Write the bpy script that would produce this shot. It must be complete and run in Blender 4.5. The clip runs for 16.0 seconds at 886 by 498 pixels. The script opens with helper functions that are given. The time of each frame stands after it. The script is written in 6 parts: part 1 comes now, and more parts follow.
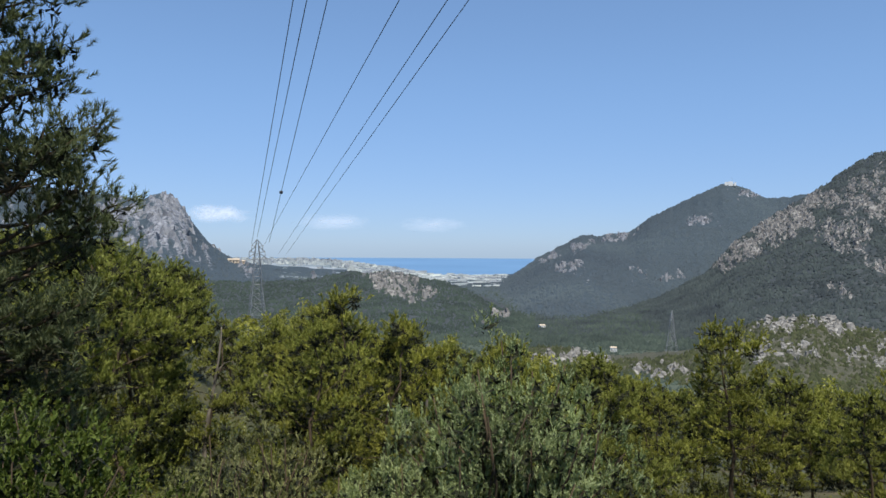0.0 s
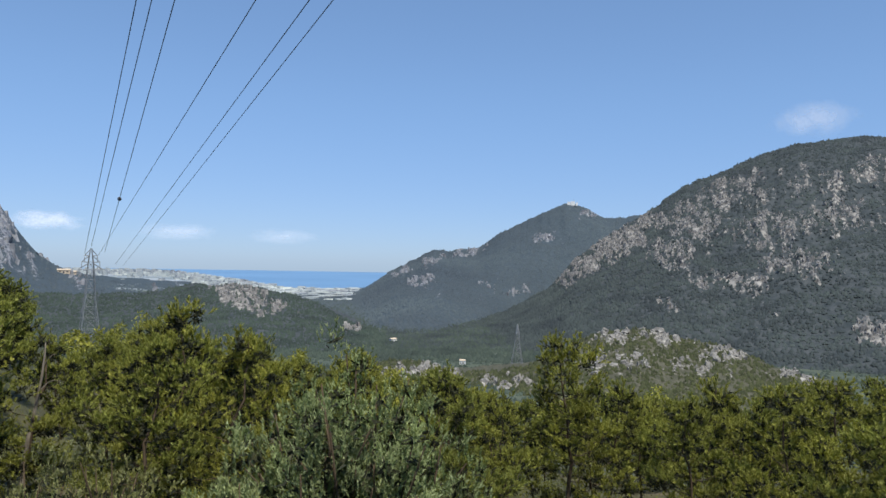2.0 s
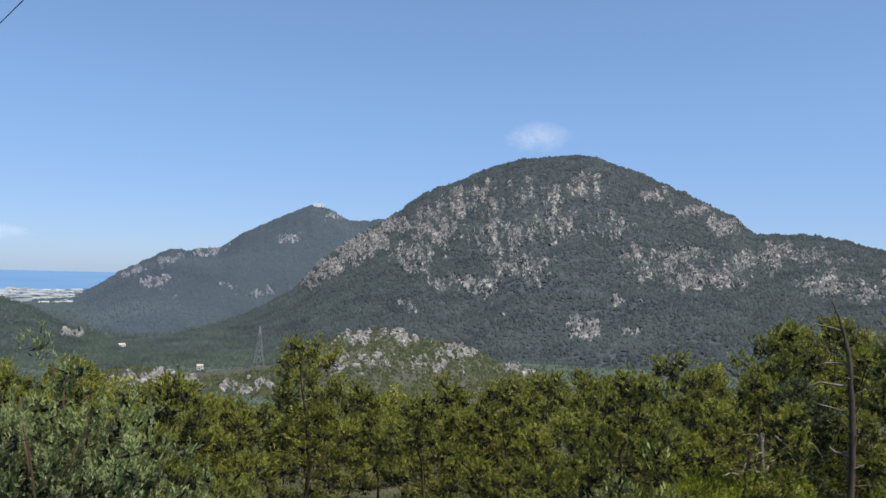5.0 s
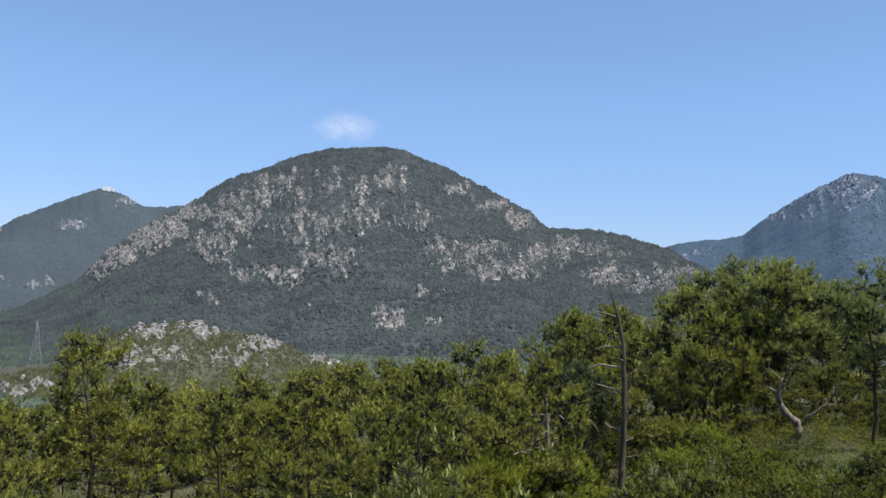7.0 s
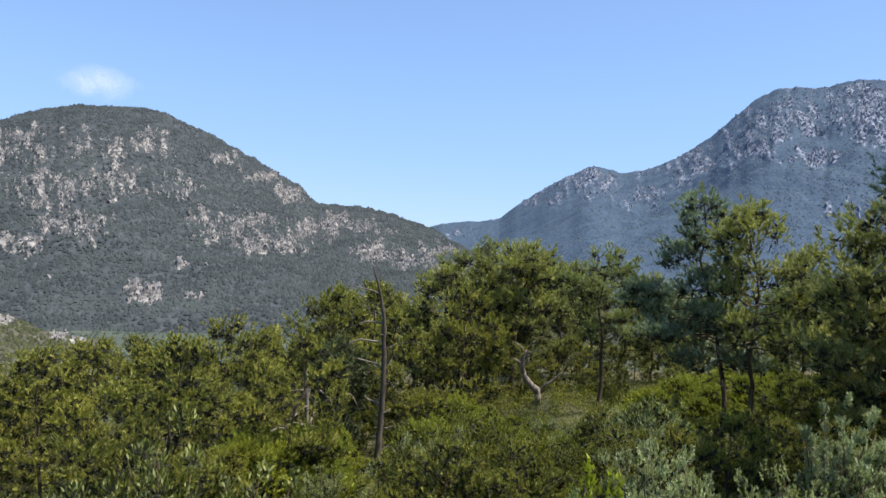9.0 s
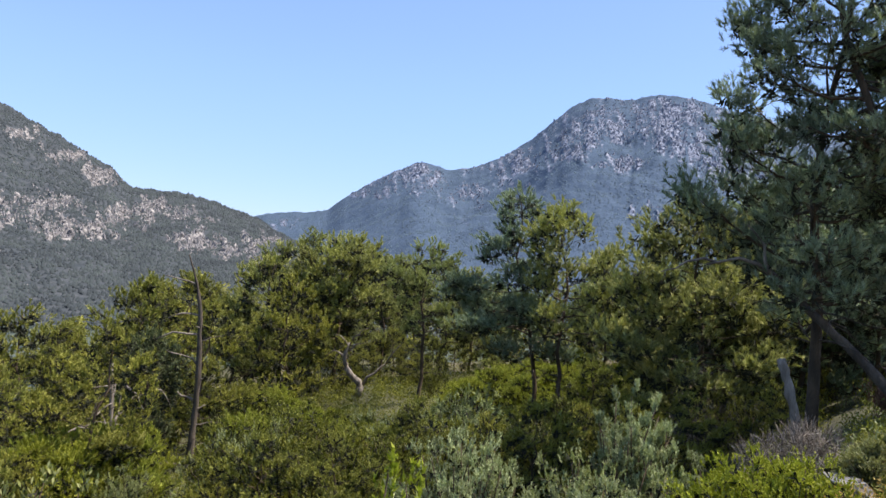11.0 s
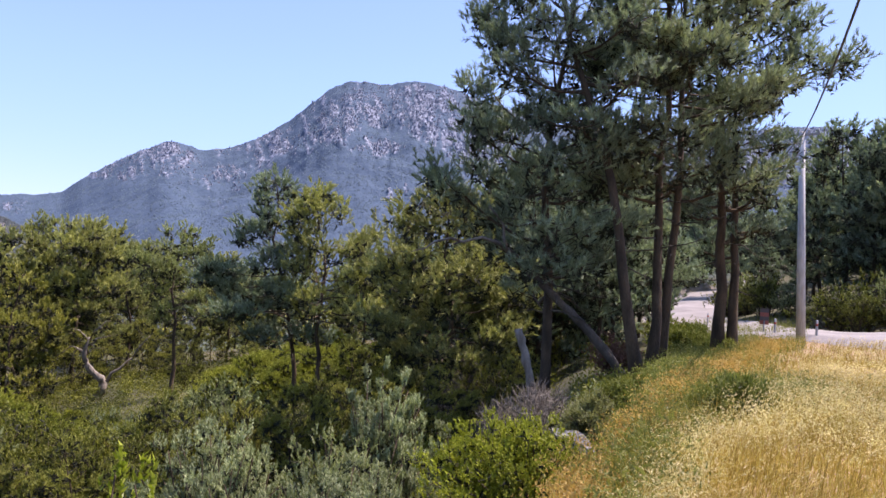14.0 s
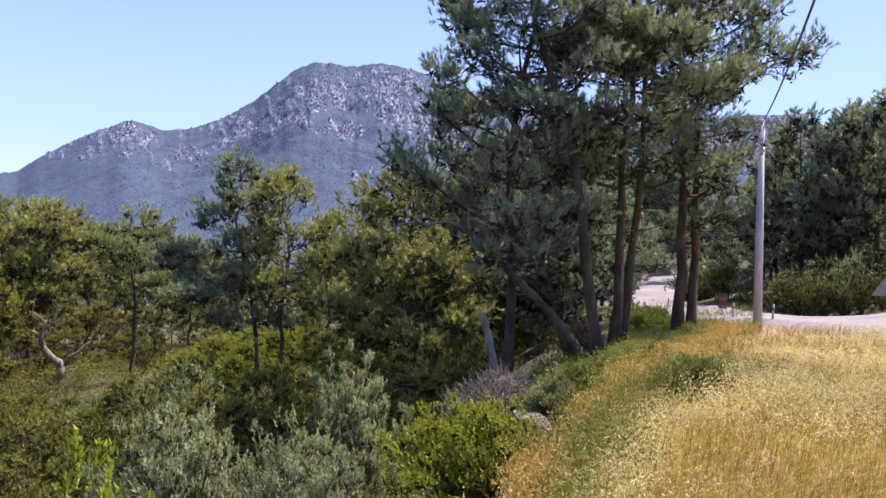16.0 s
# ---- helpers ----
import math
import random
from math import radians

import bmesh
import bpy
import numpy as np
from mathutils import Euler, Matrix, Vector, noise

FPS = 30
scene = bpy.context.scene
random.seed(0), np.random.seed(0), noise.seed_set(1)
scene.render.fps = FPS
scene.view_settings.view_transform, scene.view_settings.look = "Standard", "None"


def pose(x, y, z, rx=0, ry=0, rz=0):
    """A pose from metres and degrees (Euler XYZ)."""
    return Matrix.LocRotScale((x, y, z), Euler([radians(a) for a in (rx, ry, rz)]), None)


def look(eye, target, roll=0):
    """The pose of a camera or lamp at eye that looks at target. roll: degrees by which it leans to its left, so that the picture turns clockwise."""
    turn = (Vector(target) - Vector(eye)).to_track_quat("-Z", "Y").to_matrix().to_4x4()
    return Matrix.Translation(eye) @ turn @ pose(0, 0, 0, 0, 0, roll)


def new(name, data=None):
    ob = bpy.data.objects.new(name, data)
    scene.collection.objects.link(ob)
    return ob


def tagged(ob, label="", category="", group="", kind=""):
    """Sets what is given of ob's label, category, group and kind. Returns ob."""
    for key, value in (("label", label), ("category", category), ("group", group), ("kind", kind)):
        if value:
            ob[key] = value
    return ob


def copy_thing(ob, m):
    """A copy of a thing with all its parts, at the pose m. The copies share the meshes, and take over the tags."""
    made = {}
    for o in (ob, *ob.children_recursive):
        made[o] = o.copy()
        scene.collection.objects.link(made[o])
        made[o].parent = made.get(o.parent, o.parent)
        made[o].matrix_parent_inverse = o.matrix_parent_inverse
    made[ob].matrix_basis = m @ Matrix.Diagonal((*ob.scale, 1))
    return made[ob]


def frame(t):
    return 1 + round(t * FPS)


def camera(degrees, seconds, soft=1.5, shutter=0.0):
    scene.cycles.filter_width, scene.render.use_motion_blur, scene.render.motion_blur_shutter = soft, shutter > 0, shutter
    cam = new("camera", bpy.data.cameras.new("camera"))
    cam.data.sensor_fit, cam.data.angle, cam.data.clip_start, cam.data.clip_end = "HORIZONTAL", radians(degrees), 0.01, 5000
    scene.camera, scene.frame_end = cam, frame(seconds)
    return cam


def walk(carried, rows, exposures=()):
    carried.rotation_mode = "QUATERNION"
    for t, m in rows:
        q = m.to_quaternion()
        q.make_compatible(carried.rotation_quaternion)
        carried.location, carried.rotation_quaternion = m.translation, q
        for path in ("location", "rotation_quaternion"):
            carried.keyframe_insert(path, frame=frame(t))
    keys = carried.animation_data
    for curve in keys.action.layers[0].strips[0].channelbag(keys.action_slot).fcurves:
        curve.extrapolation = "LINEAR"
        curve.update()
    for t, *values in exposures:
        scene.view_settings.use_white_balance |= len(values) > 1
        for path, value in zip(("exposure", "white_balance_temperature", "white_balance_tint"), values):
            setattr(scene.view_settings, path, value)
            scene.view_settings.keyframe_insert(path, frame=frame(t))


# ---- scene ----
cam = camera(60.90, 16.0, soft=1.5)
EYE = 1.6
EXPOSURES = [(0.0, 0.0, 6400, 8), (3.0, 0.0, 6400, 8), (5.5, 0.1, 6450, 9), (7.0, 0.22, 6450, 9), (8.0, 0.38, 6500, 10), (9.0, 0.55, 6600, 12), (11.5, 0.74, 6660, 20), (12.5, 0.82, 6640, 26), (16.0, 0.93, 6610, 34)]
# seconds, x, y, yaw, pitch, roll
ROWS = [
    (0.0, 0.000, 0.000, 0.00, -0.10, -0.30),
    (0.5, 0.025, -0.001, -2.82, 0.12, -0.54),
    (1.0, 0.049, -0.002, -5.64, 0.48, -0.78),
    (1.5, 0.075, -0.006, -8.59, 0.77, -0.97),
    (2.0, 0.097, -0.009, -11.17, 1.07, -1.09),
    (2.5, 0.121, -0.015, -14.00, 1.35, -1.35),
    (3.0, 0.149, -0.023, -17.30, 1.55, -1.48),
    (5.5, 0.281, -0.086, -34.14, 1.63, -1.80),
    (6.0, 0.309, -0.107, -38.13, 1.60, -1.93),
    (6.5, 0.332, -0.126, -41.57, 1.53, -2.16),
    (7.0, 0.354, -0.146, -44.99, 1.41, -1.99),
    (7.5, 0.376, -0.171, -48.81, 0.73, -1.87),
    (8.0, 0.403, -0.205, -53.79, 0.17, -2.83),
    (8.5, 0.425, -0.237, -58.23, -0.03, -3.31),
    (9.0, 0.443, -0.269, -62.48, 0.42, -3.57),
    (11.5, 0.491, -0.407, -79.26, 1.16, -4.56),
    (12.0, 0.497, -0.441, -83.25, 1.63, -3.89),
    (12.5, 0.499, -0.468, -86.33, 1.52, -3.38),
    (13.0, 0.500, -0.489, -88.76, 1.17, -3.22),
    (13.5, 0.500, -0.510, -91.20, 0.85, -3.31),
    (14.0, 0.499, -0.532, -93.68, 0.83, -3.54),
    (14.5, 0.497, -0.550, -95.78, 0.69, -3.80),
    (15.0, 0.496, -0.564, -97.40, 0.38, -3.92),
    (15.5, 0.496, -0.564, -97.37, 0.09, -3.90),
    (16.0, 0.497, -0.555, -96.31, -0.24, -3.87),
]
walk(cam, [(t, pose(x, y, EYE, 90 + pitch, roll, yaw)) for t, x, y, yaw, pitch, roll in ROWS],
     exposures=EXPOSURES)

# ---- world, sun ----
SUN_AZ, SUN_EL = 162.0, 63.0
world = bpy.data.worlds.new("sky")
scene.world = world
world.use_nodes = True
wn = world.node_tree
sky = wn.nodes.new("ShaderNodeTexSky")
sky.sky_type = "NISHITA"
sky.sun_disc = False
sky.sun_elevation = radians(SUN_EL)
sky.sun_rotation = radians(SUN_AZ)
sky.altitude = 300
sky.air_density = 0.65
sky.dust_density = 0.35
sky.ozone_density = 2.0
wn.nodes["Background"].inputs["Strength"].default_value = 0.243
tint = wn.nodes.new("ShaderNodeMix")
tint.data_type, tint.blend_type = "RGBA", "MULTIPLY"
tint.inputs["Factor"].default_value = 1.0
tint.inputs["B"].default_value = (0.632, 0.972, 1.48, 1)
wn.links.new(sky.outputs[0], tint.inputs["A"])
curve = wn.nodes.new("ShaderNodeGamma")
curve.inputs["Gamma"].default_value = 0.60
wn.links.new(tint.outputs["Result"], curve.inputs["Color"])
# summer haze: the sky dims to a pale lilac low down
toward = wn.nodes.new("ShaderNodeTexCoord")
split_xyz = wn.nodes.new("ShaderNodeSeparateXYZ")
wn.links.new(toward.outputs["Generated"], split_xyz.inputs[0])
height = wn.nodes.new("ShaderNodeMapRange")
height.interpolation_type = "SMOOTHSTEP"
height.inputs["From Min"].default_value, height.inputs["From Max"].default_value = -0.04, 0.24
wn.links.new(split_xyz.outputs["Z"], height.inputs["Value"])
haze = wn.nodes.new("ShaderNodeMix")
haze.data_type = "RGBA"
haze.inputs["A"].default_value = (0.86, 0.79, 0.81, 1)
haze.inputs["B"].default_value = (1, 1, 1, 1)
wn.links.new(height.outputs[0], haze.inputs["Factor"])
hazed = wn.nodes.new("ShaderNodeMix")
hazed.data_type, hazed.blend_type = "RGBA", "MULTIPLY"
hazed.inputs["Factor"].default_value = 1.0
wn.links.new(curve.outputs[0], hazed.inputs["A"])
wn.links.new(haze.outputs["Result"], hazed.inputs["B"])
wn.links.new(hazed.outputs["Result"], wn.nodes["Background"].inputs["Color"])

sun_data = bpy.data.lights.new("sun", "SUN")
sun_data.energy = 5.2
sun_data.angle = radians(0.5)
sun_data.color = (1.0, 0.95, 0.86)
sun = new("sun", sun_data)
sun.matrix_world = look((0, 0, 0), (-math.sin(radians(SUN_AZ)) * math.cos(radians(SUN_EL)),
                                    -math.cos(radians(SUN_AZ)) * math.cos(radians(SUN_EL)),
                                    -math.sin(radians(SUN_EL))))

# ---- small tools ----


def tri_mesh(name, verts, tris, smooth=False):
    """A triangle mesh from arrays."""
    verts = np.asarray(verts, np.float32)
    tris = np.asarray(tris, np.int32)
    me = bpy.data.meshes.new(name)
    me.vertices.add(len(verts))
    me.vertices.foreach_set("co", verts.ravel())
    me.loops.add(tris.size)
    me.loops.foreach_set("vertex_index", tris.ravel())
    me.polygons.add(len(tris))
    me.polygons.foreach_set("loop_start", np.arange(0, tris.size, 3, dtype=np.int32))
    me.polygons.foreach_set("loop_total", np.full(len(tris), 3, np.int32))
    me.polygons.foreach_set("use_smooth", np.full(len(tris), smooth))
    me.update(calc_edges=True)
    return me


def put(name, me, material, parent=None, label="", category="", kind="", group=""):
    ob = new(name, me)
    if material and not me.materials:
        me.materials.append(material)
    if parent:
        ob.parent = parent
    return tagged(ob, label, category, group, kind)


class Geo:
    """Gathers triangles for one mesh."""

    def __init__(self):
        self.v, self.f, self.n = [], [], 0

    def add(self, v, f):
        v, f = np.asarray(v, float), np.asarray(f, int)
        self.v.append(v)
        self.f.append(f + self.n)
        self.n += len(v)
        return self

    def mesh(self, name, smooth=False):
        return tri_mesh(name, np.concatenate(self.v), np.concatenate(self.f), smooth)


def tube(path, radii, sides=6):
    """A tapered tube along a path, with end caps."""
    path = np.asarray(path, float)
    n = len(path)
    d = np.gradient(path, axis=0)
    d /= np.linalg.norm(d, axis=1)[:, None] + 1e-9
    ref = np.where(np.abs(d[:, 2:3]) > 0.9, [[1.0, 0, 0]], [[0, 0, 1.0]])
    a = np.cross(d, ref)
    a /= np.linalg.norm(a, axis=1)[:, None] + 1e-9
    for i in range(1, n):
        if a[i] @ a[i - 1] < 0:
            a[i] = -a[i]
    b = np.cross(d, a)
    th = np.linspace(0, 2 * np.pi, sides, endpoint=False)
    r = np.asarray(radii, float)[:, None, None]
    ring = path[:, None] + r * (np.cos(th)[None, :, None] * a[:, None] + np.sin(th)[None, :, None] * b[:, None])
    v = np.concatenate([ring.reshape(-1, 3), path[:1], path[-1:]])
    f = []
    for i in range(n - 1):
        for j in range(sides):
            p, q = i * sides + j, i * sides + (j + 1) % sides
            f += [(p, q, q + sides), (p, q + sides, p + sides)]
    for j in range(sides):
        f += [(n * sides, (j + 1) % sides, j), (n * sides + 1, (n - 1) * sides + j, (n - 1) * sides + (j + 1) % sides)]
    return v, f


def box(cx, cy, cz, sx, sy, sz, turn=0.0):
    """A box by its centre and full sizes, turned about z (degrees)."""
    v = np.array([(i, j, k) for i in (-.5, .5) for j in (-.5, .5) for k in (-.5, .5)]) * (sx, sy, sz)
    c, s = math.cos(radians(turn)), math.sin(radians(turn))
    v = np.stack([v[:, 0] * c - v[:, 1] * s + cx, v[:, 0] * s + v[:, 1] * c + cy, v[:, 2] + cz], 1)
    q = [(0, 1, 3, 2), (4, 6, 7, 5), (0, 4, 5, 1), (2, 3, 7, 6), (0, 2, 6, 4), (1, 5, 7, 3)]
    f = [t for a, b, cc, d in q for t in ((a, b, cc), (a, cc, d))]
    return v, f


def polar(az, r, z=0.0):
    """A place by its bearing (degrees, clockwise from +y), distance and height. The viewpoint swings on a short arc as it turns."""
    s = radians(min(max(az, 0.0), 97.0))
    return np.array([r * math.sin(radians(az)) + 0.5 * math.sin(s), r * math.cos(radians(az)) + 0.5 * (math.cos(s) - 1), z])


def hash2(ix, iy, seed):
    h = (ix.astype(np.int64) * 374761393 + iy.astype(np.int64) * 668265263 + seed * 974711) & 0x7FFFFFFF
    h = ((h ^ (h >> 13)) * 1274126177) & 0x7FFFFFFF
    return ((h ^ (h >> 16)) & 0xFFFF) / 65535.0


def vnoise(x, y, seed=0):
    """Value noise, 0 to 1."""
    ix, iy = np.floor(x), np.floor(y)
    fx, fy = x - ix, y - iy
    fx, fy = fx * fx * (3 - 2 * fx), fy * fy * (3 - 2 * fy)
    a, b = hash2(ix, iy, seed), hash2(ix + 1, iy, seed)
    c, d = hash2(ix, iy + 1, seed), hash2(ix + 1, iy + 1, seed)
    return (a + (b - a) * fx) * (1 - fy) + (c + (d - c) * fx) * fy


def fbm(x, y, octaves=4, seed=0):
    s, amp, tot = 0.0, 1.0, 0.0
    for k in range(octaves):
        c, d = math.cos(0.6 + 1.1 * k) * 2 ** k, math.sin(0.6 + 1.1 * k) * 2 ** k
        s = s + amp * vnoise(x * c - y * d + 17.3 * k, x * d + y * c - 9.1 * k, seed + k)
        tot += amp
        amp *= 0.5
    return s / tot


def smooth01(x, a, b):
    u = np.clip((x - a) / (b - a), 0, 1)
    return u * u * (3 - 2 * u)


# ---- materials ----
def node(nt, kind, **values):
    n = nt.nodes.new(kind)
    for k, v in values.items():
        n.inputs[k.replace("_", " ")].default_value = v
    return n


def ramp(nt, fac, stops):
    n = nt.nodes.new("ShaderNodeValToRGB")
    e = n.color_ramp.elements
    while len(e) < len(stops):
        e.new(0.5)
    for el, (p, c) in zip(e, stops):
        el.position, el.color = p, (*c, 1)
    nt.links.new(fac, n.inputs["Fac"])
    return n.outputs["Color"]


def noise_fac(nt, scale, detail=4, coord="Object", stretch=None):
    tc = nt.nodes.new("ShaderNodeTexCoord")
    n = node(nt, "ShaderNodeTexNoise", Scale=scale, Detail=detail)
    if stretch:
        m = nt.nodes.new("ShaderNodeMapping")
        m.inputs["Scale"].default_value = stretch
        nt.links.new(tc.outputs[coord], m.inputs["Vector"])
        nt.links.new(m.outputs[0], n.inputs["Vector"])
    else:
        nt.links.new(tc.outputs[coord], n.inputs["Vector"])
    return n.outputs["Fac"]


def mix_rgb(nt, fac, a, b, mode="MIX"):
    n = nt.nodes.new("ShaderNodeMix")
    n.data_type, n.blend_type = "RGBA", mode
    for sock, val in ((n.inputs["Factor"], fac), (n.inputs["A"], a), (n.inputs["B"], b)):
        if isinstance(val, bpy.types.NodeSocket):
            nt.links.new(val, sock)
        else:
            sock.default_value = val if isinstance(val, float) else (*val, 1)
    return n.outputs["Result"]


def material(name):
    m = bpy.data.materials.new(name)
    m.use_nodes = True
    return m, m.node_tree, m.node_tree.nodes["Principled BSDF"]


def bumped(nt, bsdf, height, strength, distance):
    b = node(nt, "ShaderNodeBump", Strength=strength, Distance=distance)
    nt.links.new(height, b.inputs["Height"])
    nt.links.new(b.outputs[0], bsdf.inputs["Normal"])


def leafy(name, dark, mid, light, patch=0.5, pass_light=0.42, rough=0.55, calm=0.45):
    """Foliage: colour varies leaf by leaf, clump by clump and plant by plant; some light passes through."""
    m, nt, bsdf = material(name)
    geo = nt.nodes.new("ShaderNodeNewGeometry")
    info = nt.nodes.new("ShaderNodeObjectInfo")
    dark, light = (tuple(c + (m - c) * calm for c, m in zip(end, mid)) for end in (dark, light))
    leaf = ramp(nt, geo.outputs["Random Per Island"], [(0.0, dark), (0.5, mid), (1.0, light)])
    clump = ramp(nt, noise_fac(nt, patch, 2), [(0.3, (0.66, 0.66, 0.68)), (0.7, (1.2, 1.2, 1.08))])
    col = mix_rgb(nt, 1.0, leaf, clump, "MULTIPLY")
    plant = ramp(nt, info.outputs["Random"], [(0.0, (0.82, 0.88, 0.92)), (0.5, (1, 1, 1)), (1.0, (1.08, 1.05, 0.94))])
    col = mix_rgb(nt, 1.0, col, plant, "MULTIPLY")
    nt.links.new(col, bsdf.inputs["Base Color"])
    bsdf.inputs["Roughness"].default_value = rough
    bsdf.inputs["Specular IOR Level"].default_value = 0.2
    tr = nt.nodes.new("ShaderNodeBsdfTranslucent")
    nt.links.new(mix_rgb(nt, 1.0, col, (1.12, 1.25, 0.82), "MULTIPLY"), tr.inputs["Color"])
    mx = nt.nodes.new("ShaderNodeMixShader")
    mx.inputs[0].default_value = pass_light
    out = nt.nodes["Material Output"]
    nt.links.new(bsdf.outputs[0], mx.inputs[1])
    nt.links.new(tr.outputs[0], mx.inputs[2])
    nt.links.new(mx.outputs[0], out.inputs["Surface"])
    return m


def plain(name, c1, c2, scale=3.0, rough=0.8, bump=0.3, dist=0.02, metal=0.0, stretch=None):
    """A surface with grain at two scales."""
    m, nt, bsdf = material(name)
    big = ramp(nt, noise_fac(nt, scale, 5, stretch=stretch), [(0.3, c1), (0.7, c2)])
    fine = noise_fac(nt, scale * 9, 3, stretch=stretch)
    col = mix_rgb(nt, 1.0, big, ramp(nt, fine, [(0.25, (0.75, 0.75, 0.75)), (0.75, (1.2, 1.2, 1.2))]), "MULTIPLY")
    nt.links.new(col, bsdf.inputs["Base Color"])
    bsdf.inputs["Roughness"].default_value = rough
    bsdf.inputs["Metallic"].default_value = metal
    bumped(nt, bsdf, fine, bump, dist)
    return m


def slope_material(name, wood, wood2, rock, rock2, scale):
    """A wooded mountainside with bare limestone where the rock attribute says so."""
    m, nt, bsdf = material(name)
    at = nt.nodes.new("ShaderNodeAttribute")
    at.attribute_name = "rock"
    green = ramp(nt, noise_fac(nt, scale * 5, 6), [(0.35, wood), (0.65, wood2)])
    streak = noise_fac(nt, scale * 7, 8, stretch=(1, 1, 0.35))
    stone = ramp(nt, streak, [(0.34, tuple(c * 0.5 for c in rock)), (0.45, rock), (0.54, rock2), (0.66, tuple(min(1, c * 1.3) for c in rock2))])
    add = nt.nodes.new("ShaderNodeMath")
    add.operation = "ADD"
    nt.links.new(at.outputs["Fac"], add.inputs[0])
    sub = nt.nodes.new("ShaderNodeMath")
    sub.operation = "MULTIPLY_ADD"
    nt.links.new(noise_fac(nt, scale * 8, 9, stretch=(1, 1, 0.45)), sub.inputs[0])
    sub.inputs[1].default_value, sub.inputs[2].default_value = 1.8, -0.9
    nt.links.new(sub.outputs[0], add.inputs[1])
    edge = ramp(nt, add.outputs[0], [(0.52, (0, 0, 0)), (0.70, (1, 1, 1))])
    nt.links.new(mix_rgb(nt, edge, green, stone), bsdf.inputs["Base Color"])
    bsdf.inputs["Roughness"].default_value = 0.95
    bsdf.inputs["Specular IOR Level"].default_value = 0.1
    bumped(nt, bsdf, noise_fac(nt, scale * 12, 5), 0.8, 2.0 / scale * 0.012)
    return m


PINE = leafy("pine_needles", (0.158, 0.164, 0.034), (0.262, 0.262, 0.053), (0.372, 0.365, 0.086), 0.35, 0.2, calm=0.0)
PINE_MID = leafy("green_pine_needles", (0.19, 0.202, 0.070), (0.305, 0.316, 0.11), (0.43, 0.438, 0.158), 0.35, 0.28, calm=0.0)
PINE_DARK = leafy("dark_pine_needles", (0.15, 0.186, 0.124), (0.25, 0.298, 0.195), (0.375, 0.425, 0.285), 0.35, 0.33, calm=0.0)
WEEDY = leafy("dark_weed_leaves", (0.075, 0.092, 0.018), (0.17, 0.185, 0.036), (0.31, 0.315, 0.08), 0.8, 0.3)
YOUNG = leafy("young_pine_needles", (0.18, 0.205, 0.027), (0.31, 0.335, 0.046), (0.45, 0.465, 0.085), 0.5, 0.3, calm=0.0)
OLIVE = leafy("olive_leaves", (0.13, 0.155, 0.058), (0.29, 0.32, 0.14), (0.50, 0.52, 0.28), 0.8, 0.3, 0.5)
SAGE = leafy("grey_green_leaves", (0.14, 0.165, 0.08), (0.30, 0.34, 0.18), (0.50, 0.545, 0.34), 0.8, 0.3)
BRIGHT = leafy("fresh_green_leaves", (0.075, 0.086, 0.010), (0.168, 0.174, 0.022), (0.285, 0.29, 0.05), 0.8, 0.28)
MAQUIS = leafy("maquis_leaves", (0.060, 0.070, 0.013), (0.162, 0.170, 0.027), (0.28, 0.28, 0.056), 0.8, 0.2)
LIME = leafy("lime_green_leaves", (0.14, 0.165, 0.014), (0.29, 0.32, 0.03), (0.46, 0.48, 0.075), 0.8, 0.25)
RED_DRY = leafy("dry_reddish_leaves", (0.15, 0.065, 0.045), (0.27, 0.13, 0.09), (0.40, 0.23, 0.16), 0.8, 0.2, 0.7)
FRESH = leafy("fresh_yellow_green_leaves", (0.16, 0.20, 0.015), (0.30, 0.35, 0.03), (0.46, 0.50, 0.08), 0.8, 0.4, 0.4)
GLOSSY = leafy("glossy_sapling_leaves", (0.06, 0.072, 0.016), (0.16, 0.178, 0.042), (0.42, 0.43, 0.21), 0.8, 0.3, 0.28, calm=0.0)
TWIGGY = leafy("bare_twigs", (0.10, 0.075, 0.055), (0.20, 0.16, 0.13), (0.32, 0.28, 0.24), 0.8, 0.0, 0.8, calm=0.0)
DEEP = leafy("deep_green_leaves", (0.030, 0.048, 0.010), (0.088, 0.116, 0.020), (0.18, 0.205, 0.046), 0.8, 0.25)
DRY = leafy("dry_olive_leaves", (0.13, 0.13, 0.05), (0.29, 0.275, 0.11), (0.45, 0.42, 0.20), 0.8, 0.3)
PINE_DEEP = leafy("deep_pine_needles", (0.055, 0.068, 0.034), (0.12, 0.138, 0.066), (0.21, 0.225, 0.11), 0.35, 0.25, calm=0.0)
PINE_OLD = leafy("dull_pine_needles", (0.15, 0.162, 0.062), (0.28, 0.292, 0.112), (0.455, 0.46, 0.185), 0.35, 0.25, calm=0.0)
SNAGWOOD = plain("grey_brown_dead_bark", (0.042, 0.033, 0.023), (0.135, 0.108, 0.078), 4.0, 0.95, 0.8, 0.03, stretch=(1, 1, 0.3))
# near-black colour for blades that stand in for shade inside crowns and bushes
INNER_SHADE = plain("old_needles_and_twigs", (0.014, 0.016, 0.006), (0.036, 0.038, 0.012), 6.0, 0.95, 0.8, 0.05)
BARK = plain("pine_bark", (0.028, 0.019, 0.010), (0.112, 0.076, 0.042), 4.0, 0.95, 0.8, 0.03, stretch=(1, 1, 0.3))
DEADWOOD = plain("weathered_wood", (0.085, 0.070, 0.054), (0.285, 0.242, 0.19), 5.0, 0.9, 0.6, 0.02, stretch=(1, 1, 0.25))

